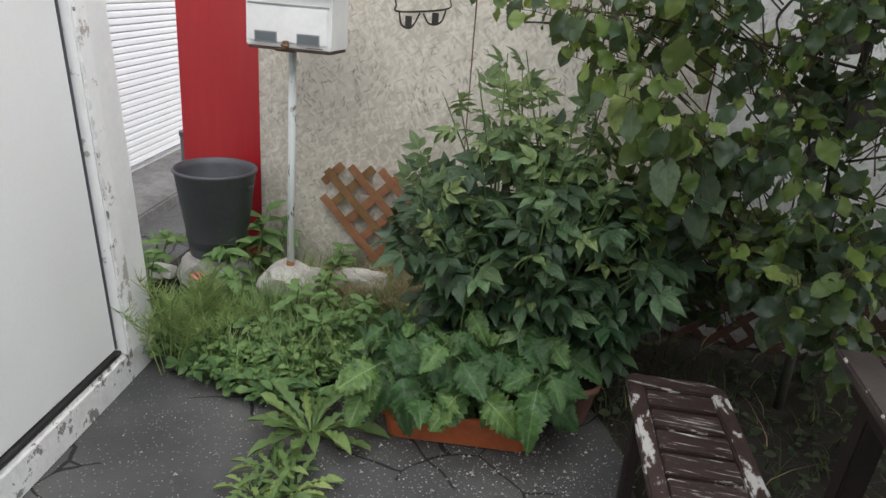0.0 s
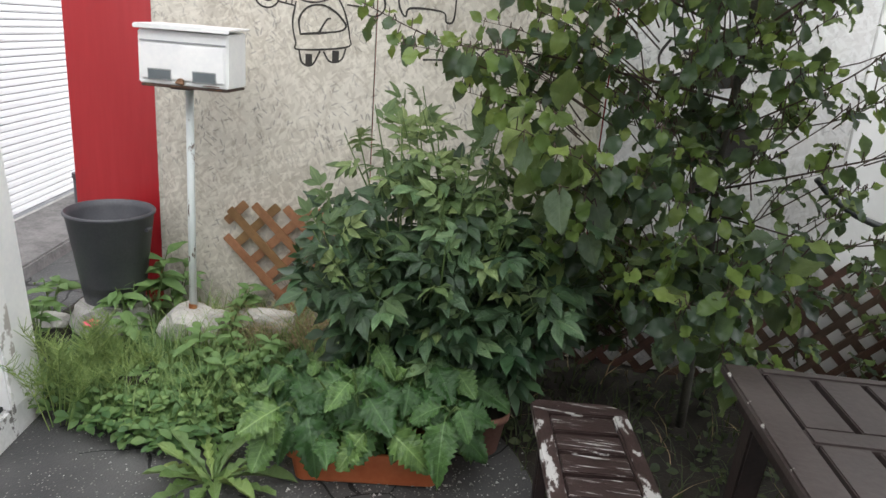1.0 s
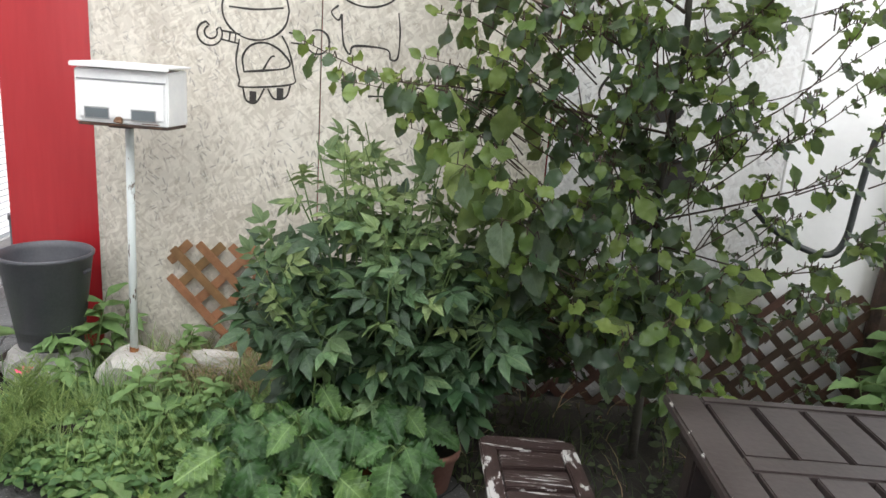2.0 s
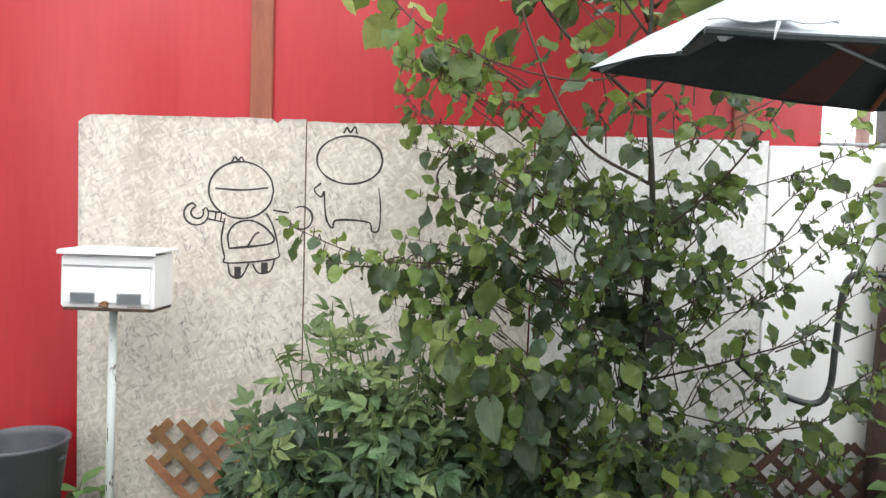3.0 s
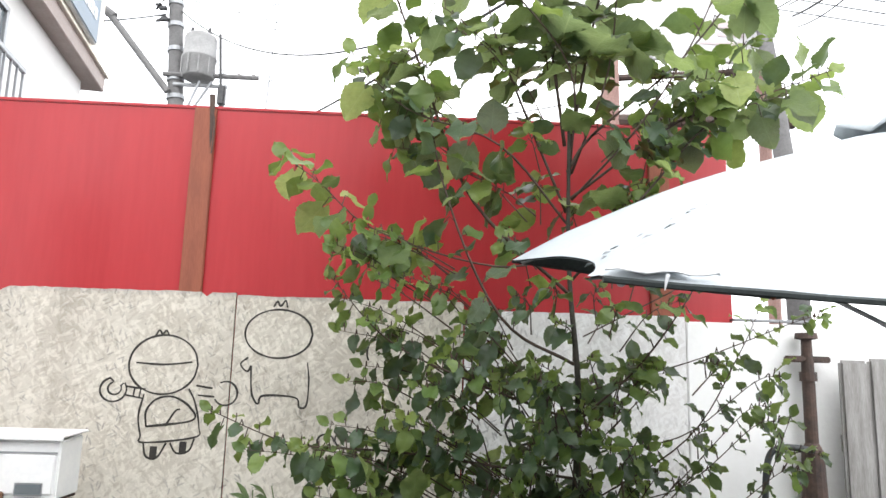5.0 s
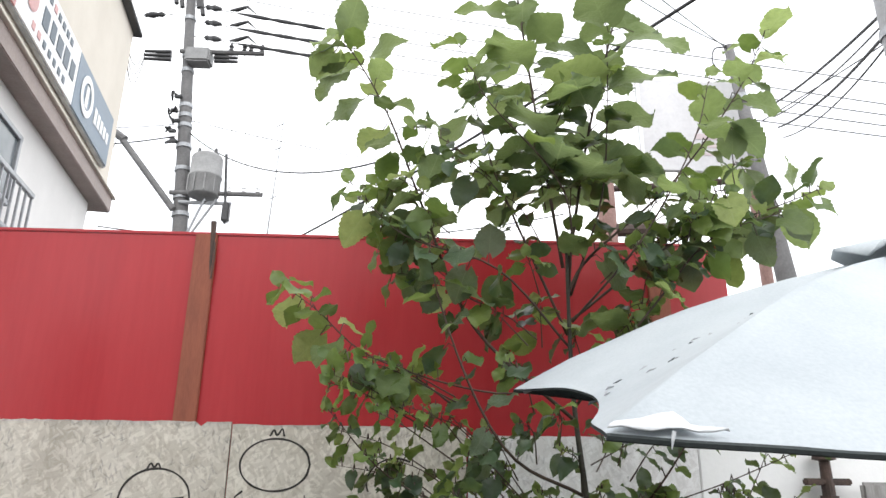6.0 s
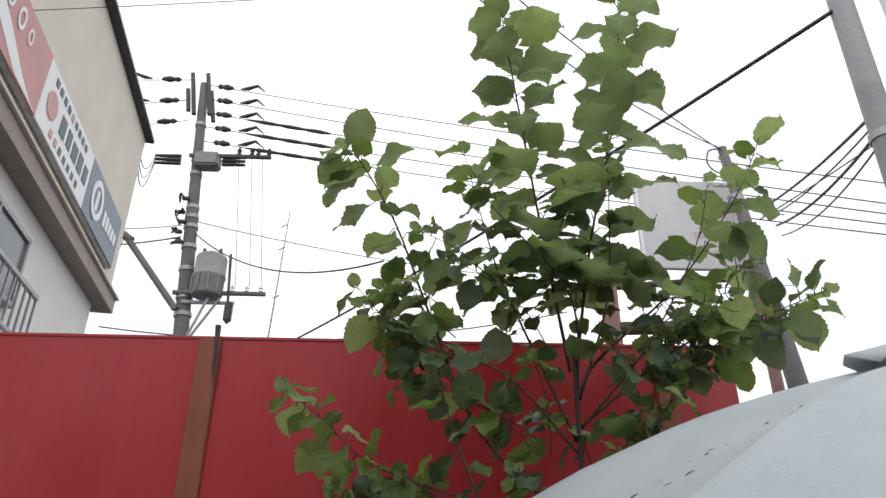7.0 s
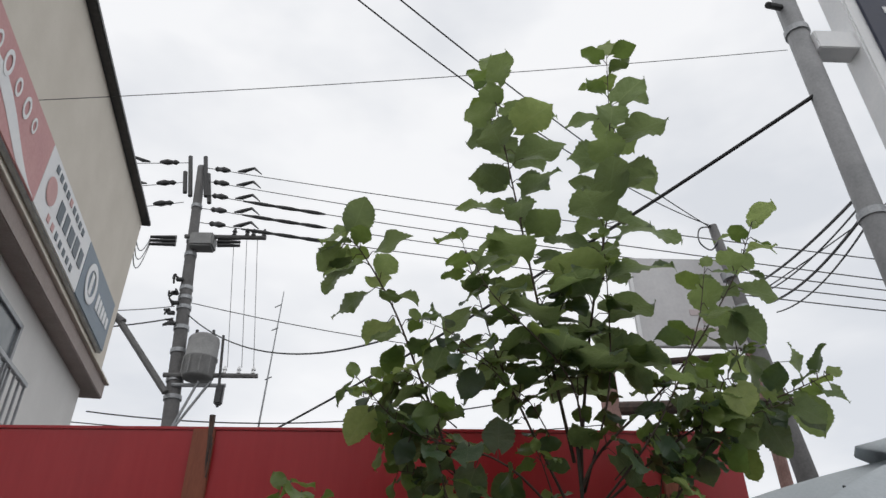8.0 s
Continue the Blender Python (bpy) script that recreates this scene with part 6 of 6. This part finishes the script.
# ---- the dark bush of divided leaves ----
def bush():
    rnd = random.Random(5)
    t = thing("bush", (1.42, -0.70, 0.04), "dense dark green bush of pointed divided leaves", "bush")
    stems, leaves = [], []
    for k in range(104):
        a = rnd.uniform(0, 2 * math.pi)
        rr = math.sqrt(rnd.random())
        base = Vector((1.42 + 0.22 * math.cos(a) * rr, -0.68 + 0.12 * math.sin(a) * rr, 0.03))
        h = 1.02 - 0.30 * rr * rr + rnd.uniform(-0.20, 0.08)
        tip = Vector((1.43 + 0.54 * math.cos(a) * rr, -0.72 + 0.30 * math.sin(a) * rr, max(0.3, h)))
        tall = k >= 84
        if tall:
            # loose pale shoots standing out of the outline
            u = rnd.random()
            tip = Vector((0.98 + 0.85 * u + rnd.uniform(-0.04, 0.04), -0.70 + rnd.uniform(-0.12, 0.12), 0.80 + 0.42 * math.sin(math.pi * min(1.0, 0.16 + 0.75 * u)) + rnd.uniform(-0.10, 0.06)))
        line = smoothline([base, base.lerp(tip, 0.5) + Vector((0, 0, 0.12)), tip], 6)
        stems.append(tube(line, [0.007 - 0.005 * i / (len(line) - 1) for i in range(len(line))], 5))
        b = rnd.uniform(0, 6.28)
        n = 8
        for i in range(n):
            f = 0.22 + 0.78 * (i + 0.6) / n
            q = line[min(int(f * (len(line) - 1)), len(line) - 1)]
            b += 2.4
            out = Vector((math.cos(b), 0.8 * math.sin(b) - 0.35, rnd.uniform(-0.15, 0.40)))
            s = rnd.uniform(0.125, 0.190)
            if f > 0.93:
                out, s = Vector((math.cos(b) * 0.6, math.sin(b) * 0.5 - 0.2, 0.8)), s * 0.68
            elif tall and f > 0.7:
                s *= 0.72
            up = Vector((rnd.uniform(-0.45, 0.45), -0.6 + rnd.uniform(-0.45, 0.45), 1))
            leaves.append((turned(q, out, up, s), q, (f > 0.93 or (tall and f > 0.65) or rnd.random() < 0.10) and q.z > 0.45))
    part("stalkwork", joined(stems), M_STEM, t, "thin green stems")["kind"] = "stuff"
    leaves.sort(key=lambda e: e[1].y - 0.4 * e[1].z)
    for i, (m, q, top) in enumerate(leaves):
        if i < 290:
            piece("leaf", L_TIP[i % 4] if top else L_COMPOUND[i % 6], m, t)
    # Leaves behind the front 290 carry inner shade as a darker leaf colour
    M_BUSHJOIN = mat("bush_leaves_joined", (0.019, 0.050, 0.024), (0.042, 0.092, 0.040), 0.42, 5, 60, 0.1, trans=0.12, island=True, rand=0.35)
    bake("foliage", [(L_COMPOUND[i % 6], m) for i, (m, q, top) in enumerate(leaves) if i >= 290], M_BUSHJOIN, t, "inner leaves, colour darkened for shade inside the bush")
    return t


bush()


# ---- the herb in the planter ----
def herb():
    rnd = random.Random(21)
    t = thing("herb_plant", (1.275, -1.03, 0.10), "lush herb with broad toothed leaves in the planter", "herb")
    for k in range(24):
        col, row = k % 8, k // 8
        bx, by = 1.05 + 0.45 * col / 7 + rnd.uniform(-0.02, 0.02), -1.03 + (row - 1) * 0.06 + 0.14 * (0.44 * col / 7 - 0.22)
        tip = Vector((1.26 + (bx - 1.275) * 1.30 + rnd.uniform(-0.05, 0.05), by + (by + 1.03) * 1.2 + rnd.uniform(-0.05, 0.04), rnd.uniform(0.20, 0.42) + 0.03 * row))
        line = smoothline([(bx, by, 0.09), Vector((bx, by, 0.09)).lerp(tip, 0.5) + Vector((0, 0, 0.04)), tip], 5)
        part("stem", tube(line, [0.006 - 0.003 * i / (len(line) - 1) for i in range(len(line))], 6), M_STEM, t)
        b = rnd.uniform(0, 6.28)
        for i in range(6):
            f = 0.40 + 0.60 * (i + 0.8) / 6
            q = line[min(int(f * (len(line) - 1)), len(line) - 1)]
            b += 1.9 if i % 2 else 3.14
            out = Vector((math.cos(b), math.sin(b), 0.0))
            s = rnd.uniform(0.100, 0.165) * (0.6 if i == 5 else 1)
            stalk = q + out * s * 0.35 + Vector((0, 0, 0.02))
            part("leaf_stalk", tube([q, q.lerp(stalk, 0.6) + Vector((0, 0, 0.012)), stalk], 0.0022, 5, False), M_STEM, t)
            piece("leaf", L_SHISO[(k + i) % 5], turned(stalk, out + Vector((0, -0.15, 0.15 - 0.6 * (1 - f) - rnd.uniform(0.0, 0.75))), Vector((rnd.uniform(-0.4, 0.4), -0.7 + rnd.uniform(-0.4, 0.3), 1)), s), t)
    return t


herb()


# ---- rosettes and weeds ----
def rosette(x, y, n, size, seed):
    rnd = random.Random(seed)
    t = thing("rosette_weed", (x, y, 0.0), "bright green rosette weed with lobed leaves in the asphalt", "weed", "rosette weeds")
    for k in range(n):
        a = 2.4 * k + rnd.uniform(-0.3, 0.3)
        lift = 0.25 + 0.9 * (k / n)
        s = size * rnd.uniform(0.75, 1.1)
        m = turned(Vector((x + 0.012 * math.cos(a), y + 0.012 * math.sin(a), 0.012)), Vector((math.cos(a), math.sin(a), lift)), Vector((-0.3 * math.cos(a), -0.3 * math.sin(a), 1)), s)
        piece("leaf", L_DANDE[k % 5], m @ Matrix.Diagonal((0.68, 1, 1.6, 1)), t)
    return t


rosette(0.81, -1.24, 26, 0.215, 1)
rosette(0.79, -1.46, 15, 0.115, 2)
rosette(0.88, -1.52, 15, 0.12, 3)
rosette(0.84, -1.63, 14, 0.12, 4)
rosette(0.78, -1.57, 12, 0.10, 6)
rosette(0.42, -0.72, 10, 0.15, 5)
rosette(0.56, -0.68, 9, 0.15, 8)
rosette(1.02, -0.92, 9, 0.16, 9)


def ground_z(x, y):
    return 0.03 + 0.02 * noise.noise(Vector((x * 4, y * 4, 1)))


def grass(name, n, area, hmin, hmax, seed, material, label, lean=0.5):
    rnd = random.Random(seed)
    verts, faces = [], []
    got = 0
    while got < n:
        x, y = rnd.uniform(area[0], area[1]), rnd.uniform(area[2], area[3])
        dens = 0.5 + 0.9 * noise.noise(Vector((x * 3.2, y * 3.2, seed)))
        if y < bed_edge(x) + 0.02 or rnd.random() > dens:
            continue
        got += 1
        h, a, w = rnd.uniform(hmin, hmax), rnd.uniform(0, 6.28), rnd.uniform(0.002, 0.0045)
        bx, by = math.cos(a), math.sin(a)
        o = len(verts)
        z = ground_z(x, y)
        for k in range(4):
            s = k / 3
            px, py = x + bx * h * lean * s * s, y + by * h * lean * s * s
            ww = w * (1 - s * 0.92)
            verts += [(px - by * ww, py + bx * ww, z + h * s * (1 - 0.25 * s)), (px + by * ww, py - bx * ww, z + h * s * (1 - 0.25 * s))]
        for k in range(3):
            q = o + 2 * k
            faces.append((q, q + 1, q + 3, q + 2))
    ob = part(name, (verts, faces), material)
    return tagged(ob, label, "grass", kind="stuff")


def ground_leaves(name, n, area, smin, smax, hmax, seed, material, label, widths=W_OVAL):
    rnd = random.Random(seed)
    v0, f0 = blade(widths, 0.25, 0.25, 0.0, 0.02, 1, seed)
    verts, faces = [], []
    got = 0
    while got < n:
        x, y = rnd.uniform(area[0], area[1]), rnd.uniform(area[2], area[3])
        dens = 0.55 + 0.9 * noise.noise(Vector((x * 3.5, y * 3.5, seed)))
        if y < bed_edge(x) - 0.03 or rnd.random() > dens:
            continue
        got += 1
        low = 0.15 if (abs(x - 0.29) < 0.17 and -0.75 < y < -0.2) or (abs(x - 0.66) < 0.24 and y > -0.55) or (x < 0.12 and y > -0.75) else 1.0
        h = low * hmax * rnd.random() * (0.5 + 0.7 * noise.noise(Vector((x * 5, y * 5, seed + 3))) + 0.3)
        p = Vector((x, y, ground_z(x, y) + max(0.01, h)))
        a = rnd.uniform(0, 6.28)
        m = turned(p, Vector((math.cos(a), math.sin(a), rnd.uniform(-0.3, 0.5))), Vector((rnd.uniform(-0.4, 0.4), rnd.uniform(-0.7, 0.2), 1)), rnd.uniform(smin, smax))
        o = len(verts)
        verts.extend(m @ Vector(v) for v in v0)
        faces.extend(tuple(i + o for i in f) for f in f0)
    ob = part(name, (verts, faces), material, None, "", True)
    return tagged(ob, label, "weeds", kind="stuff")


ground_leaves("weed_carpet", 3600, (-0.10, 1.05, -1.2, -0.15), 0.022, 0.058, 0.13, 3, M_WEED, "low leafy weeds carpeting the bed")
ground_leaves("weed_carpet", 500, (0.0, 0.75, -1.2, -0.85), 0.03, 0.055, 0.06, 7, M_WEED, "low leafy weeds creeping over the asphalt edge")
ground_leaves("weed_carpet", 420, (1.5, 3.2, -1.4, -0.1), 0.025, 0.06, 0.06, 9, M_GRASSDARK, "sparse weeds under the tree, coloured dark for shade")
grass("grass", 3300, (-0.15, 1.15, -1.15, -0.05), 0.06, 0.26, 4, M_GRASS, "uneven green grass in the bed")
grass("grass", 1200, (1.5, 3.3, -1.7, -0.08), 0.05, 0.17, 6, M_GRASSDARK, "thin grass under the tree, coloured dark for shade", 0.8)
grass("dry_grass", 700, (0.48, 1.0, -0.42, -0.08), 0.08, 0.24, 12, M_STRAW, "dry straw and dead stems beside the rubble", 1.3)
grass("dry_grass", 70, (1.6, 2.9, -1.3, -0.1), 0.05, 0.15, 13, M_STRAW, "dry straw under the tree", 1.3)


def lance_weed(x, y, h, n, size, seed, spread=0.5):
    """A tall weed: a few stems with long pointed leaves."""
    rnd = random.Random(seed)
    t = thing("tall_weed", (x, y, 0.03), "tall green weed with long pointed leaves", "weed", "tall weeds")
    st, lv = [], []
    v0, f0 = blade(W_LANCE, 0.3, 0.35, 0.0, 0.02, 1, seed)
    for s in range(3):
        a = rnd.uniform(0, 6.28)
        tip = Vector((x + spread * 0.4 * h * math.cos(a), y + spread * 0.4 * h * math.sin(a), 0.03 + h * rnd.uniform(0.75, 1.05)))
        line = smoothline([(x, y, 0.02), Vector((x, y, 0.02)).lerp(tip, 0.55) + Vector((0, 0, 0.03)), tip], 5)
        part("stem", tube(line, [0.005 - 0.003 * i / (len(line) - 1) for i in range(len(line))], 5), M_STEM, t)
        b = rnd.uniform(0, 6.28)
        for k in range(n):
            f = 0.2 + 0.8 * (k + 0.5) / n
            q = line[min(int(f * (len(line) - 1)), len(line) - 1)]
            b += 2.4
            m = turned(q, Vector((math.cos(b), math.sin(b), rnd.uniform(-0.2, 0.6))), Vector((0, -0.3, 1)), size * rnd.uniform(0.7, 1.1))
            part("leaf", moved((v0, f0), m), M_WEED, t, "", True)
    return t


for k, (x, y, h, n, s) in enumerate(((0.06, -0.24, 0.36, 8, 0.13), (0.13, -0.16, 0.30, 7, 0.12), (0.50, -0.42, 0.22, 8, 0.075), (0.44, -0.14, 0.22, 6, 0.10), (-0.30, -0.55, 0.22, 6, 0.10), (0.46, -0.62, 0.22, 7, 0.09), (0.10, -0.55, 0.20, 7, 0.09), (0.62, -0.76, 0.17, 6, 0.08), (0.02, -0.36, 0.30, 8, 0.12), (-0.38, -0.35, 0.25, 6, 0.11),
                                     (0.60, -0.54, 0.18, 8, 0.07), (0.75, -0.60, 0.20, 8, 0.075), (3.42, -0.30, 0.70, 10, 0.17), (3.56, -0.35, 0.85, 10, 0.17), (3.62, -0.28, 0.6, 10, 0.17), (3.36, -0.42, 0.45, 9, 0.16), (3.7, -0.4, 0.95, 10, 0.17))):
    lance_weed(x, y, h, n, s, 40 + k)


def feathery(x, y, h, seed):
    rnd = random.Random(seed)
    pairs = []
    for s in range(6):
        a = rnd.uniform(0, 6.28)
        tip = Vector((x + 0.14 * math.cos(a), y + 0.14 * math.sin(a), h * rnd.uniform(0.6, 1.0)))
        line = smoothline([(x + 0.03 * math.cos(a), y + 0.03 * math.sin(a), 0.02), Vector((x, y, 0)).lerp(tip, 0.55) + Vector((0, 0, 0.04)), tip], 4)
        pairs.append(tube(line, 0.0018, 4, False))
        for q in line[3:]:
            for k in range(7):
                b = rnd.uniform(0, 6.28)
                pairs.append(tube([q, q + Vector((math.cos(b), math.sin(b), 0.7)) * 0.024, q + Vector((math.cos(b), math.sin(b), 0.9)) * 0.045], [0.0014, 0.0012, 0.0007], 3, False))
    ob = part("feathery_weed", joined(pairs), M_FEATHER)
    return tagged(ob, "fine feathery green weed beside the wall trim", "weed", "feathery weeds")


for k, (x, y, h) in enumerate(((0.13, -1.02, 0.40), (0.18, -1.10, 0.30), (0.11, -0.92, 0.42), (0.22, -0.96, 0.30), (0.10, -0.82, 0.30), (0.25, -0.84, 0.22), (0.20, -0.72, 0.20))):
    feathery(x, y, h, 70 + k)

flower = thing("pink_flower", (0.04, -0.67, 0.03), "small bright pink flower in the weeds", "flower")
part("stem", tube([(0.04, -0.66, 0.02), (0.038, -0.665, 0.13), (0.041, -0.673, 0.228)], 0.002, 5), M_STEM, flower)
for k in range(6):
    a = 2 * math.pi * k / 6
    part("petal", moved(blade(W_OVAL, 0.2, 0.3, 0, 0.02, 1, k), turned(Vector((0.041, -0.673, 0.228)), Vector((math.cos(a), math.sin(a) - 0.3, 0.3)), Vector((0, -0.6, 1)), 0.034)), M_FLOWER, flower, "", True)


# loose chippings on the asphalt
def chippings():
    rnd = random.Random(31)
    verts, faces = [], []
    for k in range(2600):
        if k % 3:
            x, y = rnd.gauss(1.45, 0.42), rnd.gauss(-1.22, 0.22)
        else:
            x, y = rnd.uniform(0.2, 2.4), rnd.uniform(-2.4, -0.9)
        if x < 0.2:
            continue
        s = rnd.uniform(0.0015, 0.0045) if rnd.random() < 0.93 else rnd.uniform(0.005, 0.009)
        o = len(verts)
        for dx, dy, dz in ((1, 0, 0.2), (-0.5, 0.9, 0.3), (-0.6, -0.8, 0.2), (0.1, 0.0, 1.1)):
            verts.append((x + s * dx * rnd.uniform(0.7, 1.2), y + s * dy * rnd.uniform(0.7, 1.2), 0.002 + s * dz))
        faces += [(o, o + 1, o + 3), (o + 1, o + 2, o + 3), (o + 2, o, o + 3)]
    return tagged(part("chippings", (verts, faces), M_GRAVEL), "pale stone chippings strewn on the asphalt", "gravel", kind="stuff")


chippings()
